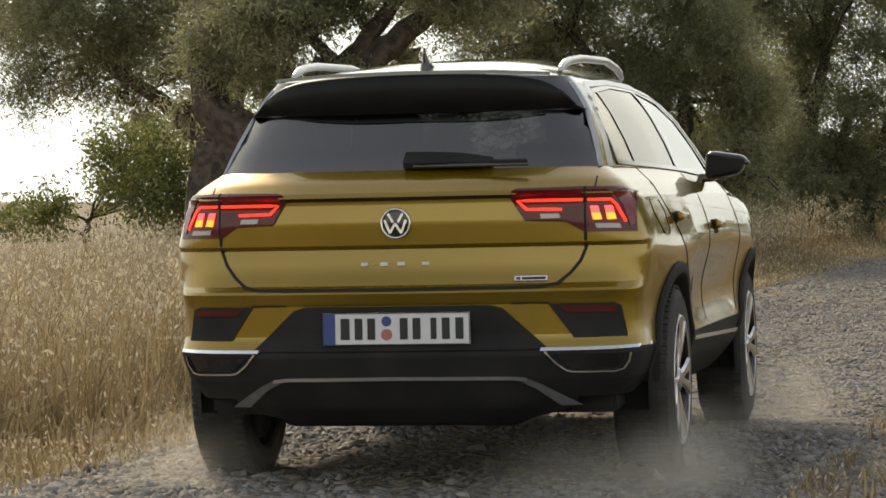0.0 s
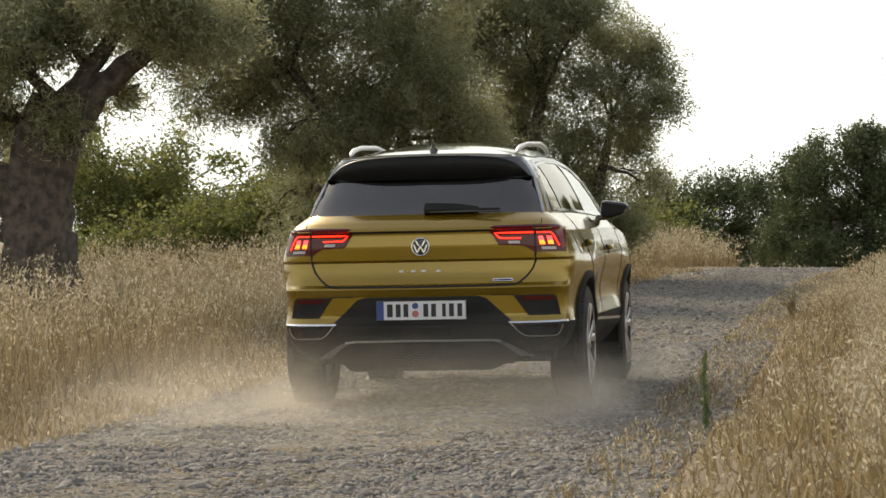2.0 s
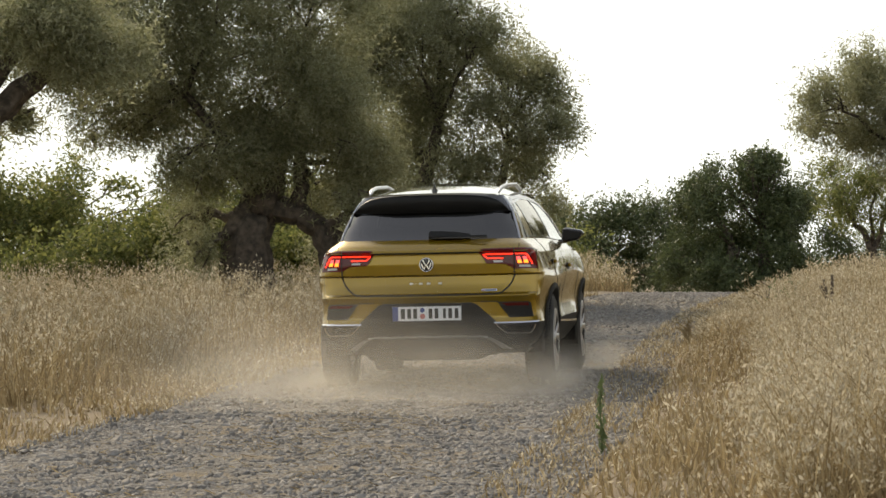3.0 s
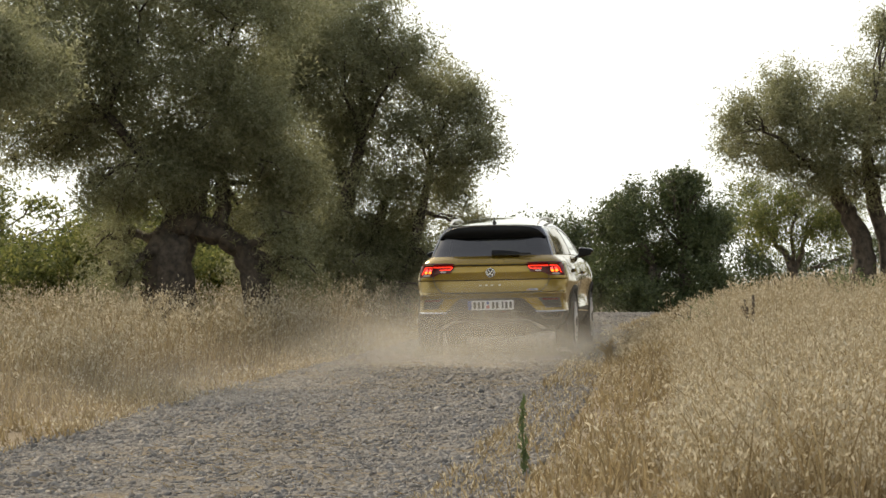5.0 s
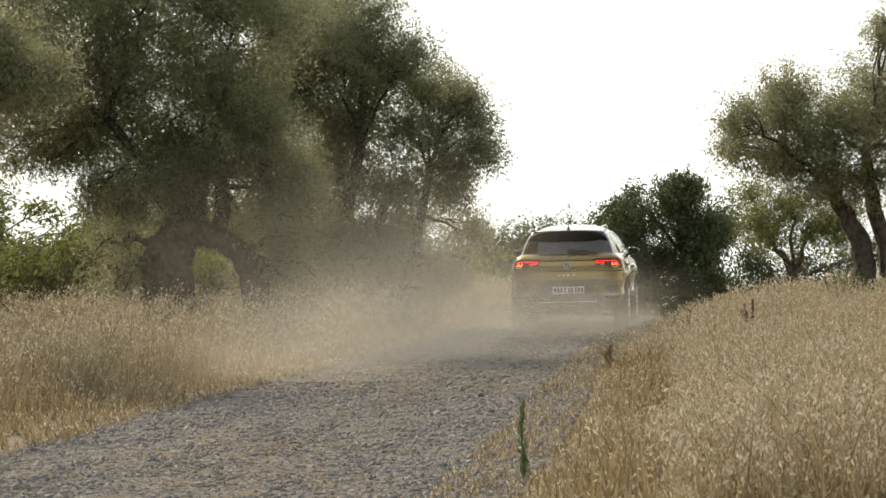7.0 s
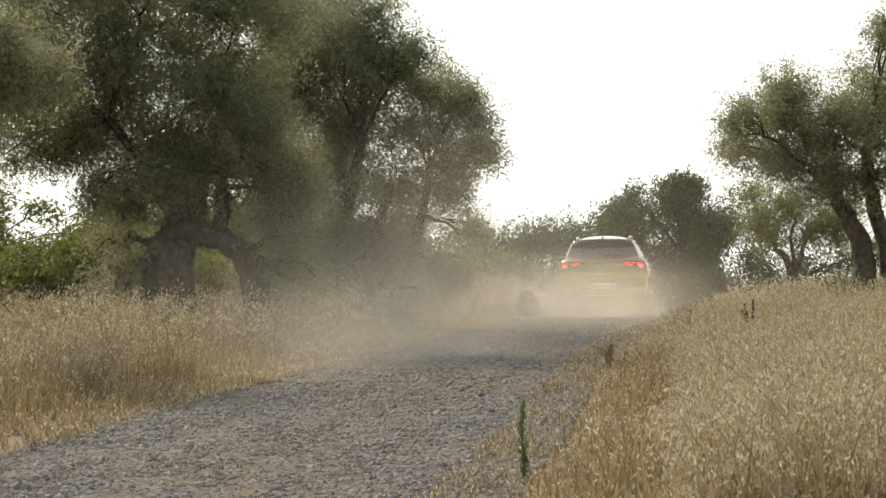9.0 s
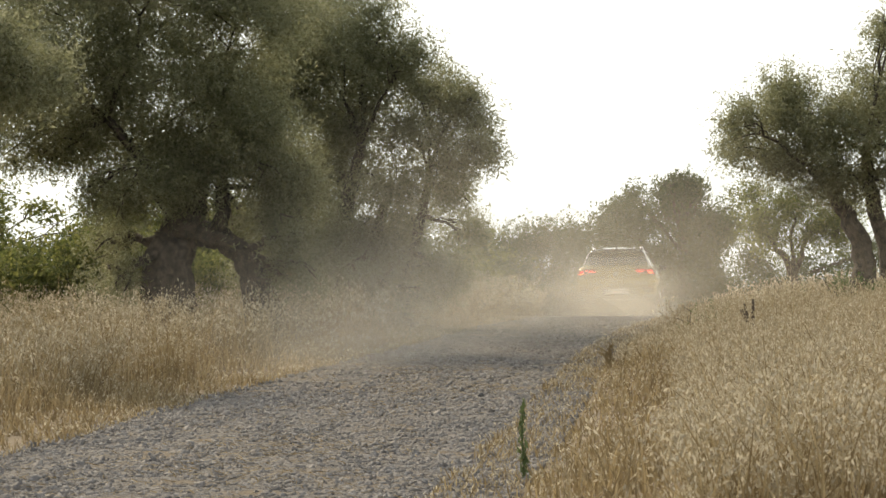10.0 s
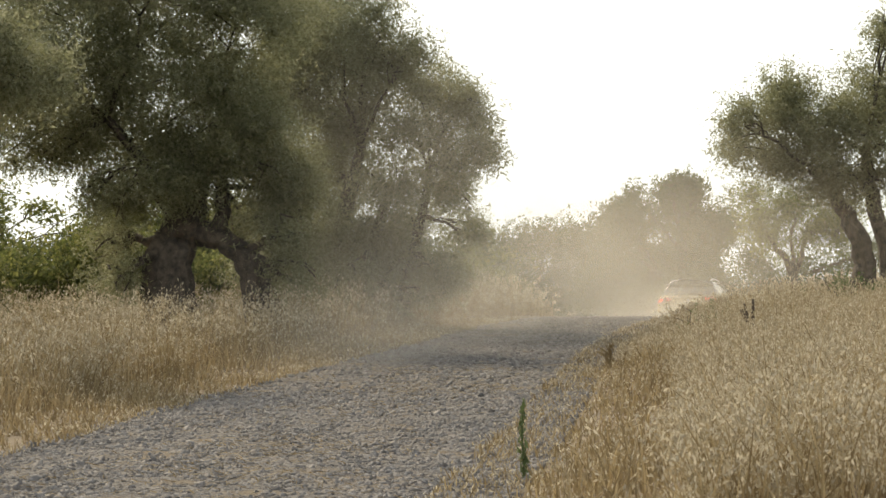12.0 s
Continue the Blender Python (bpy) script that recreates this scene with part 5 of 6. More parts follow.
        panel("sill", [(0.40, 0.44), (2.16, 0.40), (2.1, 0.25), (0.44, 0.25)] if s > 0 else [(0.40, 0.44), (2.16, 0.40), (2.1, 0.25), (0.44, 0.25)][::-1], sp, 0.012, M["plastic"], car, "matt black sill", depth=0.12)
        for ya, za in ARCHES:
            bm = bmesh.new()
            rows = []
            for r, o in ((0.372, -0.16), (0.372, 0.012), (0.38, 0.016), (0.41, 0.016), (0.418, 0.003)):
                rows.append([])
                for k in range(29):
                    a = math.radians(-16 + 212 * k / 28)
                    yy, zz = ya + r * math.cos(a), max(0.21, za + r * math.sin(a))
                    rows[-1].append(side_pt(yy, max(zz, 0.37), o, s) * 1.0 + Vector((0, 0, min(0.0, zz - 0.37))))
            grid_faces(bm, rows)
            bmesh.ops.recalc_face_normals(bm, faces=bm.faces)
            part("arch_cladding", bm, M["plastic"], car, "matt black wheel arch", sm=True)
            bm = bmesh.new()
            pr = [[Vector((s * xx, ya + 0.40 * math.cos(math.radians(180 * k / 20)), za + 0.40 * math.sin(math.radians(180 * k / 20)))) for k in range(21)] for xx in (0.86, 0.56)]
            grid_faces(bm, pr)
            fan = [bm.verts.new((s * 0.56, ya + 0.40 * math.cos(math.radians(180 * k / 20)), za + 0.40 * math.sin(math.radians(180 * k / 20)))) for k in range(21)]
            bm.faces.new(fan)
            part("wheel_well", bm, M["seam"], car)
        # mirror
        def wedge(bm, s=s):
            for v in bm.verts:
                k = (abs(v.co.x) - 0.82) / 0.19
                if v.co.z < 1.115:
                    v.co.z += 0.035 * k
                    v.co.x -= s * 0.02 * k
                else:
                    v.co.z -= 0.03 * k
            return bm
        mir = part("mirror", wedge(rounded_box((s * 0.915, 1.52, 1.115), (0.185, 0.11, 0.135), 0.04)), M["gloss_black"], car, "gloss black door mirror", sm=True)
        part("mirror_arm", rounded_box((s * 0.80, 1.56, 1.065), (0.12, 0.05, 0.035), 0.012), M["gloss_black"], mir)
        part("mirror_glass", wedge(rounded_box((s * 0.915, 1.464, 1.115), (0.155, 0.006, 0.10), 0.002)), M["plastic"], mir)
        # roof rail
        bm = bmesh.new()
        ys = np.linspace(-0.22, 1.25, 60)
        pts, rad = [], []
        for i, y in enumerate(ys):
            t = i / 59
            lift = 0.028 * math.sin(math.pi / 2 * min(1, min(t, 1 - t) / 0.13)) ** 0.8
            zz = float(interp(y, [(-0.22, 1.452), (0.2, 1.485), (0.8, 1.50), (1.25, 1.475)])) + lift
            pts.append((s * (0.515 - 0.03 * max(0, 0.4 - y)), y, zz))
            rad.append(0.009 + 0.006 * min(1, min(t, 1 - t) / 0.05))
        tube(bm, pts, rad, 10)
        part("roof_rail", bm, M["alu"], car, "satin silver roof rail", sm=True)
    # aerial
    bm = bmesh.new()
    rows = []
    for z, l, w, y in ((1.462, 0.085, 0.026, -0.19), (1.484, 0.075, 0.023, -0.195), (1.497, 0.05, 0.012, -0.21), (1.525, 0.028, 0.0055, -0.232), (1.548, 0.010, 0.003, -0.24)):
        rows.append([Vector((w * math.cos(a), y + l * math.sin(a) * (1.0 if math.sin(a) > 0 else 0.6), z)) for a in np.linspace(0, 2 * math.pi, 13)])
    grid_faces(bm, rows)
    part("roof_aerial", bm, M["gloss_black"], car, "black shark fin aerial", sm=True)
    # windscreen and hood
    bm = bmesh.new()
    grid_faces(bm, [[Vector((u * 0.72, 2.20 - 0.15 * u * u, 1.06)) for u in np.linspace(-1, 1, 9)], [Vector((u * 0.58, 1.48 - 0.06 * u * u, 1.43)) for u in np.linspace(-1, 1, 9)]])
    part("windscreen", bm, M["glass"], car, "clear windscreen", sm=True)
    rows = []
    for y in np.linspace(2.1, 3.2, 8):
        w = 0.86 - 0.1 * max(0, y - 2.6)
        zc = float(interp(y, [(2.1, 1.06), (2.6, 1.02), (3.2, 0.92)]))
        rows.append([Vector((w * u, y, zc - 0.06 * abs(u) ** 3)) for u in np.linspace(-1, 1, 13)])
    bm = bmesh.new()
    grid_faces(bm, rows)
    bmesh.ops.recalc_face_normals(bm, faces=bm.faces)
    part("bonnet", bm, M["paint"], car, sm=True)
    # seats
    for x in (-0.38, 0.38):
        seat = part("seat", rounded_box((x, 1.0, 0.92), (0.46, 0.16, 0.6), 0.05, Matrix.Rotation(radians(12), 4, "X")), M["seat"], car, "dark front seat", sm=True)
        part("headrest", rounded_box((x, 0.92, 1.27), (0.25, 0.1, 0.16), 0.04), M["seat"], seat, sm=True)
        part("headrest", rounded_box((x * 1.05, 0.06, 1.14), (0.24, 0.09, 0.12), 0.03), M["seat"], car, sm=True)
    wheels = [build_wheel(car, s * 0.783, y, s) for y in (0.0, 2.59) for s in (1, -1)]
    return car, wheels


car, wheels = build_car()


# ---------------------------------------------------------------- small plants and wood by the track
def build_stalk(x, y, h, seed):
    rng = np.random.default_rng(seed)
    z = float(height(x, y))
    th = empty("weed", pose(x, y, z - 0.02), "single tall green weed at the edge of the bank", "weed")
    bm = bmesh.new()
    pts = [(0.006 * math.sin(i * 0.9), 0.01 * i / 6, h * i / 8) for i in range(9)]
    tube(bm, pts, [0.008 - 0.0006 * i for i in range(9)], 7)
    part("stem", bm, M["weed"], th)
    n = 90
    t = rng.uniform(0.02, 1.0, n) ** 1.1
    c = np.stack([0.006 * np.sin(t * 7.2) + rng.normal(size=n) * 0.014 * (1.25 - t), 0.01 * t + rng.normal(size=n) * 0.014, h * t], -1)
    d = rand_dirs(rng, n) * 0.7
    d[:, 2] = np.abs(d[:, 2]) + 0.7
    d /= np.linalg.norm(d, axis=1, keepdims=True)
    tagged(leaf_mesh("leaves", c, d, 0.06, 0.016, M["weed"], th, rng), kind="stuff")


def build_stump(x, y, k):
    z = float(height(x, y))
    th = empty("dead_branch", pose(x, y, z - 0.05), "dark forked dead branch sticking out of the grass", "dead wood")
    for pts in ([(0.02, 0, 0), (0.0, 0, 0.3), (-0.02, 0, 0.52), (-0.05, 0, 0.7), (-0.08, 0.02, 0.82)], [(0.0, 0, 0.42), (0.03, 0, 0.6), (0.035, 0.02, 0.78), (0.03, 0, 0.88)], [(-0.03, 0, 0.56), (-0.09, 0, 0.68), (-0.12, 0, 0.74)]):
        bm = bmesh.new()
        tube(bm, [(a * k, b * k, c * k) for a, b, c in pts], [0.019 - 0.0025 * i for i in range(len(pts))], 8, 0.2, 3)
        part("branch", bm, M["wood"], th, sm=True)


def build_shrub(x, y, r, h, n, material, label, seed):
    rng = np.random.default_rng(seed)
    z = float(height(x, y))
    th = empty("shrub", pose(x, y, z), label, "shrub")
    for _ in range(9):
        bm = bmesh.new()
        e = Vector((rng.normal() * r * 0.6, rng.normal() * r * 0.6, h * rng.uniform(0.6, 1.0)))
        tube(bm, path((0, 0, -0.03), e, 4, 0.08, rng), [0.012, 0.01, 0.008, 0.006, 0.003], 5)
        part("twig", bm, M["straw" if material == "oat" else "bark"], th)
    c, d = crown_points([(0, 0, h * 0.62, r, r, h * 0.45), (r * 0.5, 0, h * 0.5, r * 0.6, r * 0.5, h * 0.4)], n, rng, 14, 0.07)
    tagged(leaf_mesh("crown", c, d, 0.05, 0.018, M[material], th, rng), kind="stuff")


build_stalk(0.41, 15.2, 0.44, 5)
build_stump(2.8, 27.0, 0.7)
build_shrub(2.66, 30.0, 0.22, 0.56, 420, "weed", "low green shrub among the dry grass", 6)
build_shrub(1.75, 30.5, 0.15, 0.3, 70, "oat", "thin dry twiggy weed at the edge of the track", 7)
build_shrub(2.9, 36.5, 0.25, 0.55, 150, "oat", "thin dry twiggy weed at the edge of the track", 8)
build_shrub(-5.0, 44.0, 0.6, 1.1, 2500, "olive_leaf", "grey-green shrub in front of the olive trunks", 9)
build_shrub(4.9, 36.0, 0.5, 0.6, 900, "weed", "low green shrub among the dry grass", 10)


# ---------------------------------------------------------------- loose stones on the track
def stone_shape(rng, flat=0.6):
    """An angular pebble of 14 vertices: a squashed, jittered cube-octahedron."""
    p = np.array([(x, y, z) for x in (-1, 1) for y in (-1, 1) for z in (-1, 1)] + [(1.3, 0, 0), (-1.3, 0, 0), (0, 1.3, 0), (0, -1.3, 0), (0, 0, 1.3), (0, 0, -1.3)], float)
    p[:8] *= 0.74
    p += rng.normal(size=p.shape) * 0.24
    return p * np.array([1, rng.uniform(0.6, 0.95), flat])


def stone_faces():
    corner_id = {(x, y, z): i for i, (x, y, z) in enumerate([(x, y, z) for x in (-1, 1) for y in (-1, 1) for z in (-1, 1)])}
    tris = []
    for ax, sgn, c in ((0, 1, 8), (0, -1, 9), (1, 1, 10), (1, -1, 11), (2, 1, 12), (2, -1, 13)):
        o = [k for k in range(3) if k != ax]
        ring = []
        for a, b in ((-1, -1), (1, -1), (1, 1), (-1, 1)):
            k = [0, 0, 0]
            k[ax], k[o[0]], k[o[1]] = sgn, a, b
            ring.append(corner_id[tuple(k)])
        if (sgn > 0) == (ax == 1):
            ring = ring[::-1]
        tris += [(c, ring[i], ring[(i + 1) % 4]) for i in range(4)]
    return np.array(tris)


def scatter_stones():
    rng = np.random.default_rng(8)
    tris = stone_faces()
    shapes = np.stack([stone_shape(rng, rng.uniform(0.3, 0.6)) for _ in range(24)])

    def places(n, y0, y1, power):
        ys = y0 + (y1 - y0) * rng.uniform(0, 1, n) ** power
        u = rng.uniform(-0.02, 1.04, n)
        xs = soften(ys, LEFT) * (1 - u) + soften(ys, RIGHT) * u
        keep = rng.uniform(0, 1, n) < 0.8 + 0.35 * np.sin(xs * 2.1 + 0.5 * ys) * np.sin(ys * 0.9 - 0.8 * xs)
        xs, ys = xs[keep], ys[keep]
        return xs, ys, height(xs, ys) + 0.016

    def batch(n, y0, y1, power, s0, s1):
        xs, ys, zs = places(n, y0, y1, power)
        n = len(xs)
        s = s0 * (s1 / s0) ** (rng.uniform(0, 1, n) ** 2.2)
        a = rng.uniform(0, 2 * math.pi, n)
        sh = shapes[rng.integers(0, 24, n)] * s[:, None, None]
        c, q = np.cos(a)[:, None], np.sin(a)[:, None]
        v = np.stack([sh[:, :, 0] * c - sh[:, :, 1] * q + xs[:, None], sh[:, :, 0] * q + sh[:, :, 1] * c + ys[:, None], sh[:, :, 2] + (zs - 0.08 * s)[:, None]], -1)
        return v

    octa = np.array([(1, 0, 0), (-1, 0, 0), (0, 1, 0), (0, -1, 0), (0, 0, 1), (0, 0, -1)], float)
    octf = np.array([(0, 2, 4), (2, 1, 4), (1, 3, 4), (3, 0, 4), (2, 0, 5), (1, 2, 5), (3, 1, 5), (0, 3, 5)])
    bits = np.stack([(octa + rng.normal(size=octa.shape) * 0.3) * np.array([1.15, 0.9, rng.uniform(0.45, 0.85)]) for _ in range(40)])

    def fine(n, y0, y1, power, s0, s1):
        xs, ys, zs = places(n, y0, y1, power)
        n = len(xs)
        s = s0 * (s1 / s0) ** (rng.uniform(0, 1, n) ** 1.5)
        a = rng.uniform(0, 2 * math.pi, n)
        sh = bits[rng.integers(0, 40, n)] * s[:, None, None]
        c, q = np.cos(a)[:, None], np.sin(a)[:, None]
        return np.stack([sh[:, :, 0] * c - sh[:, :, 1] * q + xs[:, None], sh[:, :, 0] * q + sh[:, :, 1] * c + ys[:, None], sh[:, :, 2] + (zs - 0.05 * s)[:, None]], -1)

    small = np.concatenate([fine(46000, 9, 26, 1.3, 0.009, 0.028), fine(18000, 22, 55, 1.15, 0.013, 0.036)])
    f = (np.arange(len(small))[:, None, None] * 6 + octf[None]).reshape(-1, 3)
    tagged(raw_mesh("chippings", small.reshape(-1, 3), f, M["stone"], road), kind="stuff")
    vs = [batch(3200, 9.0, 26, 1.4, 0.013, 0.034), batch(1600, 22, 50, 1.2, 0.016, 0.036)]
    v = np.concatenate(vs)
    f = (np.arange(len(v))[:, None, None] * 14 + tris[None]).reshape(-1, 3)
    tagged(raw_mesh("gravel", v.reshape(-1, 3), f, M["stone"], road), kind="stuff")
    meshes = []
    for k in range(8):
        ob = raw_mesh("stone", shapes[k], tris, M["stone_piece"], road)
        meshes.append(ob.data)
        bpy.data.objects.remove(ob)
    xs, ys, zs = places(290, 9.2, 19, 1.2)
    for x, y, z in zip(xs, ys, zs):
        s = rng.uniform(0.018, 0.036)
        ob = new("stone", meshes[rng.integers(0, 8)])
        ob.parent = road
        ob.matrix_basis = pose(float(x), float(y), float(z), rng.uniform(-12, 12), rng.uniform(-12, 12), rng.uniform(0, 360)) @ Matrix.Diagonal((s, s, s, 1))


# ---------------------------------------------------------------- dust raised by the wheels
def dust_mat(name, strength, grain):
    m = bpy.data.materials.new(name)
    m.use_nodes = True
    nt = m.node_tree
    nt.nodes.remove(nt.nodes["Principled BSDF"])
    L = nt.links.new
    tc = nt.nodes.new("ShaderNodeTexCoord")
    sep = nt.nodes.new("ShaderNodeSeparateXYZ")
    L(tc.outputs["Generated"], sep.inputs[0])

    def math_node(op, a, b=None, c=None):
        n = nt.nodes.new("ShaderNodeMath")
        n.operation = op
        for i, v in enumerate((a, b, c)):
            if v is None:
                continue
            if isinstance(v, (int, float)):
                n.inputs[i].default_value = v
            else:
                L(v, n.inputs[i])
        return n.outputs[0]
    # thick in the middle, thin to nothing at the rim
    dx = math_node("MULTIPLY_ADD", sep.outputs["X"], 2.0, -1.0)
    dz = math_node("MULTIPLY_ADD", sep.outputs["Z"], 2.0, -1.0)
    r2 = math_node("ADD", math_node("MULTIPLY", dx, dx), math_node("MULTIPLY", dz, dz))
    fall = math_node("MAXIMUM", math_node("SUBTRACT", 1.0, math_node("MULTIPLY", r2, 1.12)), 0.0)
    fall = math_node("POWER", fall, 2.1)
    n = nt.nodes.new("ShaderNodeTexNoise")
    n.inputs["Scale"].default_value, n.inputs["Detail"].default_value, n.inputs["Distortion"].default_value = grain, 4, 0.6
    info = nt.nodes.new("ShaderNodeObjectInfo")
    add = nt.nodes.new("ShaderNodeVectorMath")
    add.operation = "ADD"
    sc = nt.nodes.new("ShaderNodeVectorMath")
    sc.operation = "SCALE"
    sc.inputs[0].default_value = (37, 21, 53)
    L(info.outputs["Random"], sc.inputs["Scale"])
    L(tc.outputs["Object"], add.inputs[0])
    L(sc.outputs[0], add.inputs[1])
    L(add.outputs[0], n.inputs["Vector"])
    body = math_node("MULTIPLY_ADD", n.outputs["Fac"], 1.6, -0.05)
    dens = math_node("MULTIPLY", math_node("MULTIPLY", fall, body), strength)
    dens = math_node("MINIMUM", dens, 0.8)
    dif = nt.nodes.new("ShaderNodeBsdfDiffuse")
    trl = nt.nodes.new("ShaderNodeBsdfTranslucent")
    for b in (dif, trl):
        b.inputs["Color"].default_value = (0.94, 0.88, 0.77, 1)
    mix = nt.nodes.new("ShaderNodeMixShader")
    mix.inputs["Fac"].default_value = 0.7
    L(dif.outputs[0], mix.inputs[1])
    L(trl.outputs[0], mix.inputs[2])
    tr = nt.nodes.new("ShaderNodeBsdfTransparent")
    out = nt.nodes.new("ShaderNodeMixShader")
    L(dens, out.inputs["Fac"])
    L(tr.outputs[0], out.inputs[1])
    L(mix.outputs[0], out.inputs[2])
    L(out.outputs[0], nt.nodes["Material Output"].inputs["Surface"])
    return m


M["dust"] = dust_mat("dust", 0.175, 1.1)
M["dust_thick"] = dust_mat("dust_thick", 0.34, 2.0)
M["dust_mid"] = dust_mat("dust_mid", 0.105, 0.9)
M["dust_thin"] = dust_mat("dust_thin", 0.068, 0.7)


def dust_puff(rx, ry, rz, material, label, seed):
    """A lumpy cloud of dust, thick in the middle."""
    bm = bmesh.new()
    bmesh.ops.create_icosphere(bm, subdivisions=4, radius=1)
    for v in bm.verts:
        d = v.co.normalized()
        k = 1 + 0.10 * noise.noise(d * 2.2 + Vector((seed * 7.3, 0, 0))) + 0.05 * noise.noise(d * 5 + Vector((0, seed * 3.1, 0)))
        v.co = Vector((d.x * rx * k, d.y * ry * k, d.z * rz * k))
    ob = part("dust_cloud", bm, M[material], sm=True)
    return tagged(ob, label, "dust", "dust raised by the car")


DUST_LABEL = "pale tan cloud of road dust behind the wheels"
DRIFT_LABEL = "thin tan haze of drifting road dust"
# clouds that follow the car: size, material, metres right and behind the rear axle, height, seconds at which it has risen
FOLLOW = [
    ((0.30, 0.25, 0.28), "dust_thick", 0.95, 0.25, 0.12, 0.0), ((0.55, 0.4, 0.22), "dust_thick", 0.75, 0.9, 0.08, 0.0),
    ((0.4, 0.4, 0.22), "dust_thick", -0.85, 0.3, 0.06, 0.0), ((0.35, 0.3, 0.3), "dust_thick", 1.05, -2.5, 0.12, 0.0),
    ((1.2, 0.7, 0.42), "dust", -0.9, 1.6, 0.12, 1.2), ((1.1, 0.6, 0.5), "dust", 0.6, 1.9, 0.15, 1.7),
    ((1.9, 0.9, 0.75), "dust", -0.6, 2.8, 0.25, 2.4), ((1.7, 0.9, 0.85), "dust", 0.3, 3.2, 0.3, 3.6),
    ((2.3, 1.0, 0.95), "dust_mid", -0.3, 4.2, 0.45, 5.4), ((2.2, 1.0, 1.0), "dust_mid", 0.4, 5.4, 0.45, 6.6),
    ((2.6, 1.2, 1.15), "dust_thin", -0.6, 6.2, 0.5, 9.0),
]
# clouds that stay and drift: y on the track, size, material, height, drift to the left and rise in metres a second, metres right of the track, seconds to rise
LINGER = [
    (13.5, (1.6, 0.8, 0.40), "dust", 0.12, 0.9, -0.07, -0.3, 1.4), (17.0, (1.9, 0.9, 0.5), "dust", 0.15, 0.95, -0.08, -0.3, 1.4), (20.5, (2.2, 1.0, 0.6), "dust", 0.2, 1.0, -0.1, -0.3, 1.4),
    (24.5, (2.6, 1.1, 0.8), "dust", 0.25, 0.9, -0.1, -0.3, 1.4), (29.0, (3.0, 1.3, 0.9), "dust", 0.3, 0.75, -0.1, -0.3, 1.4), (34.5, (3.3, 1.4, 1.15), "dust", 0.45, 0.5, -0.1, 0.0, 1.4),
    (40.5, (3.6, 1.5, 1.5), "dust_mid", 0.7, 0.25, -0.08, 0.3, 1.6), (47.0, (4.2, 1.6, 2.0), "dust_mid", 1.0, 0.15, 0.08, 0.5, 2.0), (54.0, (4.6, 1.8, 1.9), "dust_mid", 0.9, 0.0, 0.1, 0.5, 2.5), (61.0, (5.0, 2.0, 1.6), "dust_mid", 0.7, 0.0, 0.1, 0.5, 2.5),
    (37.5, (4.8, 1.4, 2.6), "dust_thin", 1.0, 0.12, 0.08, 0.8, 3.0), (42.5, (6.5, 1.5, 2.3), "dust_thin", 0.9, 0.0, 0.1, 2.4, 4.0), (50.0, (6.5, 1.6, 2.5), "dust_thin", 1.0, 0.0, 0.05, 1.6, 4.5),
    (29.0, (1.6, 1.0, 1.2), "dust_mid", 0.9, 0.15, -0.2, -0.8, 0.8), (32.0, (1.7, 1.0, 1.4), "dust_mid", 1.0, 0.12, -0.18, -0.5, 0.7), (35.0, (2.0, 1.1, 1.7), "dust_mid", 1.1, 0.12, -0.16, -0.5, 1.1), (44.0, (2.4, 1.2, 1.1), "dust_mid", 0.5, 0.0, -0.1, -1.5, 1.4),
    (41.5, (3.6, 1.2, 3.4), "dust_thin", 1.6, 0.22, 0.08, -0.6, 5.0),
    # drifting dust that doubles as a veil of glare, lifting the dark trees behind
    (32.5, (3.8, 1.2, 2.3), "dust_thin", 1.4, 0.1, -0.36, -1.4, 1.2), (36.8, (4.6, 1.3, 3.2), "dust_thin", 2.0, 0.04, -0.42, -1.8, 1.6),
]
follow_clouds = [dust_puff(*f[0], f[1], DUST_LABEL, 3 + k) for k, f in enumerate(FOLLOW)]
linger_clouds = [dust_puff(*g[1], g[2], DRIFT_LABEL, 23 + k) for k, g in enumerate(LINGER)]
scatter_stones()


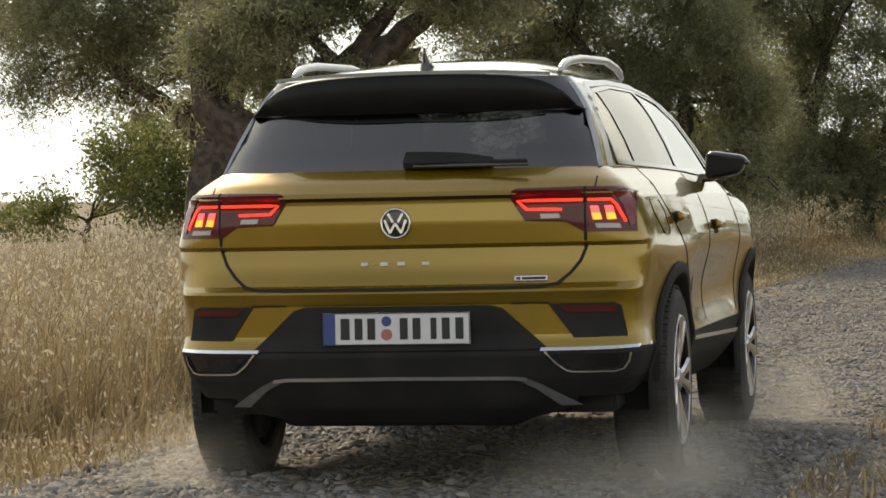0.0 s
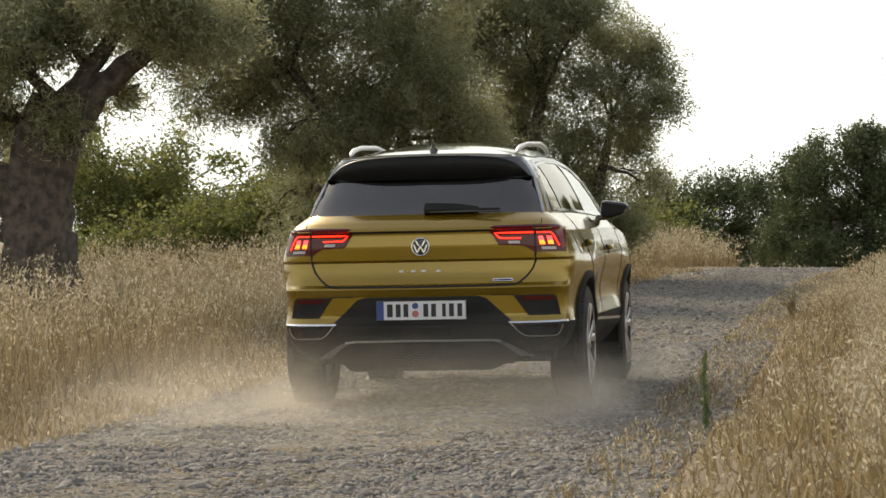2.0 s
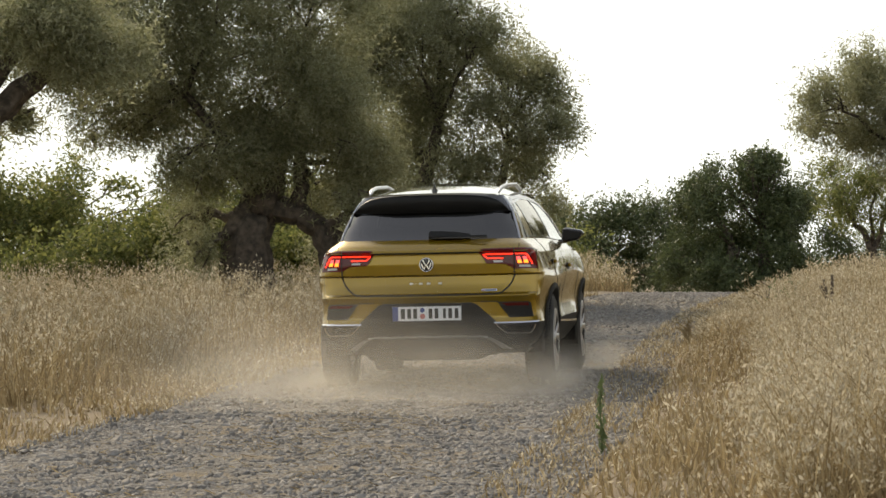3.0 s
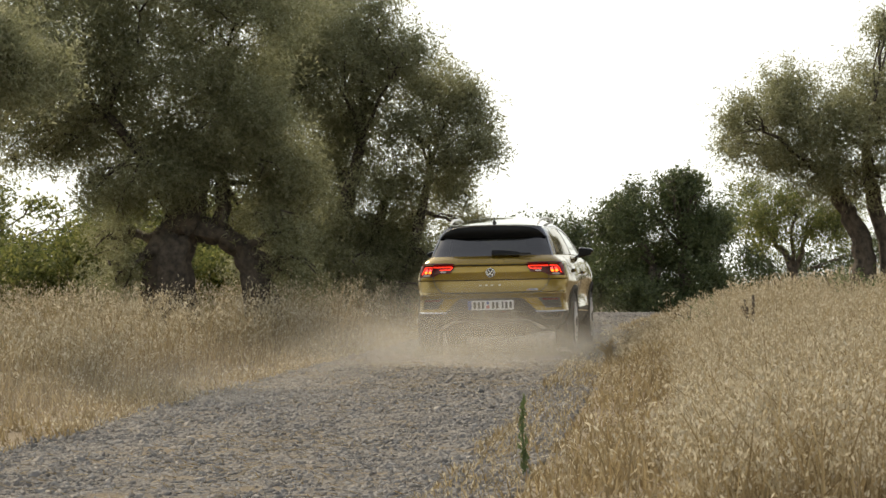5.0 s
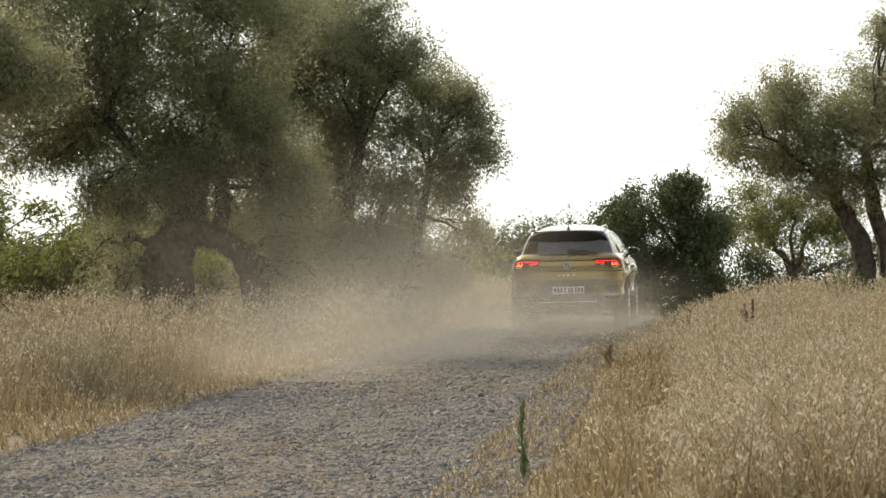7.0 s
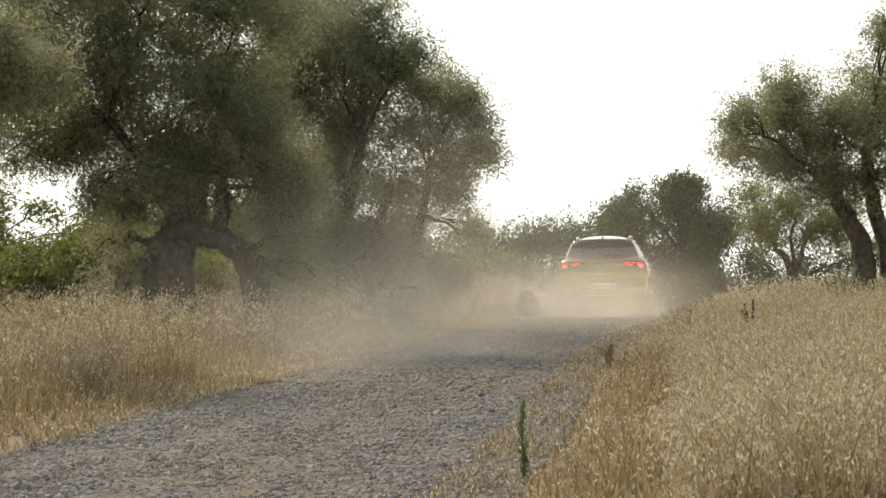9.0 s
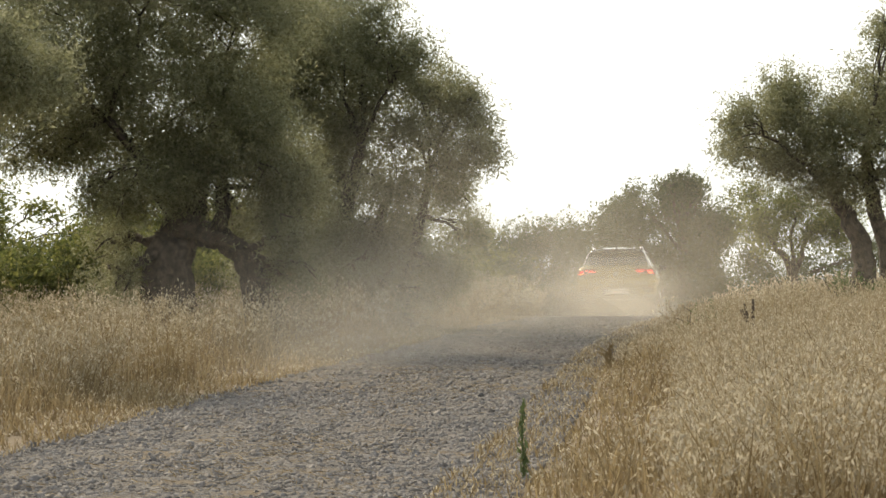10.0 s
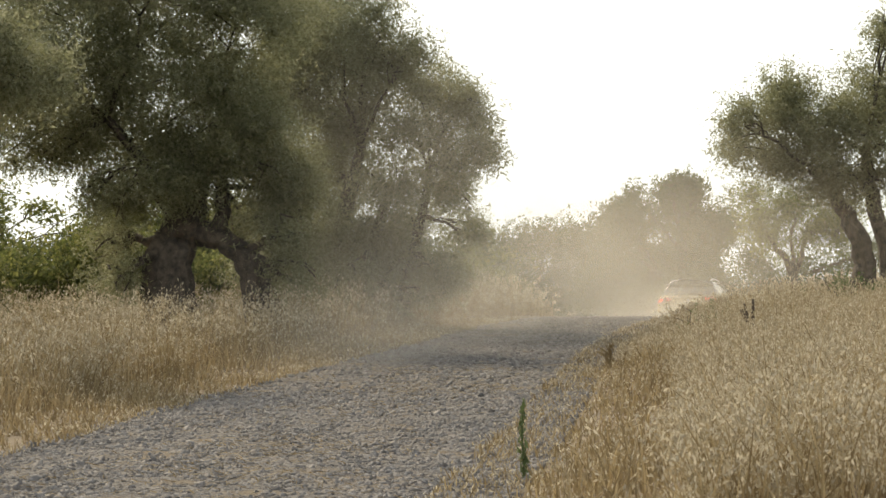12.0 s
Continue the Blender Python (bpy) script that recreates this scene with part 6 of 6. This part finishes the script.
# ---------------------------------------------------------------- what moves
# seconds, rear axle x and y, heading to the right in degrees
DRIVE = [
    (0.0, -1.70, 10.9, 2.5), (0.5, -1.60, 12.15, 3.1), (1.0, -1.45, 13.72, 3.7), (1.5, -1.28, 15.5, 4.3), (2.0, -1.08, 17.7, 4.9), (2.5, -0.86, 20.15, 5.3),
    (3.0, -0.61, 22.9, 5.7), (3.5, -0.33, 25.57, 6.0), (4.0, -0.02, 28.32, 6.4), (4.5, 0.3, 31.13, 6.6), (5.0, 0.64, 33.97, 6.8), (5.5, 0.98, 36.82, 6.9),
    (6.0, 1.32, 39.67, 6.8), (6.5, 1.66, 42.52, 6.6), (7.0, 1.97, 45.36, 6.3), (7.5, 2.27, 48.19, 6.0), (8.0, 2.56, 51.03, 5.7), (8.5, 2.83, 53.88, 5.4),
    (9.0, 3.1, 56.77, 5.4), (9.5, 3.39, 59.69, 5.7), (10.0, 3.71, 62.69, 6.0), (10.5, 4.12, 65.77, 6.8), (11.0, 4.66, 68.97, 8.0), (11.5, 5.44, 72.3, 10.8), (12.0, 6.4, 75.8, 13.5),
]


def car_pose(x, y, right):
    z0 = float(soften(y, RISE))
    z1 = float(soften(y + 2.59, RISE))
    return pose(x, y, z0 + 0.045, math.degrees(math.atan2(z1 - z0, 2.59)), -1.2, -right)


def motions():
    walk(car, [(t, car_pose(x, y, r)) for t, x, y, r in DRIVE])
    ts = [d[0] for d in DRIVE]
    run = np.concatenate([[0], np.cumsum([math.hypot(b[1] - a[1], b[2] - a[2]) for a, b in zip(DRIVE, DRIVE[1:])])])
    for wheel in wheels:
        x, y, z = wheel.matrix_basis.translation
        rows = []
        for k in range(241):
            t = k * 0.05
            s = float(np.interp(t, ts, run))
            rows.append((t, pose(x, y, z, -math.degrees(s / 0.345), 0, 0)))
        walk(wheel, rows)
    for cloud, (size, kind, right, behind, up, risen) in zip(follow_clouds, FOLLOW):
        rows = []
        for t, x, y, r in DRIVE:
            h = radians(r)
            cx, cy = x + right * math.cos(h) - behind * math.sin(h), y - right * math.sin(h) - behind * math.cos(h)
            k = 1.0 if risen == 0 else min(1.0, max(0.0, (t - risen + 1.6) / 1.6))
            rows.append((t, pose(cx, cy, float(soften(cy, RISE)) + up - (1 - k) * (size[2] * 1.2 + up), 0, 0, -r)))
        walk(cloud, rows)
    for cloud, (y, size, kind, up, drift, rise, right, lasts) in zip(linger_clouds, LINGER):
        at = float(np.interp(y, [d[2] for d in DRIVE], ts))
        x0 = float(np.interp(y, [d[2] for d in DRIVE], [d[1] for d in DRIVE]))
        rows = []
        for t in np.arange(0, 12.01, 0.5):
            t = float(t)
            k = min(1.0, max(0.0, (t - at - 0.6) / lasts))
            k = k * k * (3 - 2 * k)
            w = max(0.0, t - at)
            rows.append((t, pose(x0 + right - drift * w, y, float(soften(y, RISE)) + up + rise * w - (1 - k) * (size[2] * 1.25 + up), 0, 0, 0)))
        walk(cloud, rows)


motions()
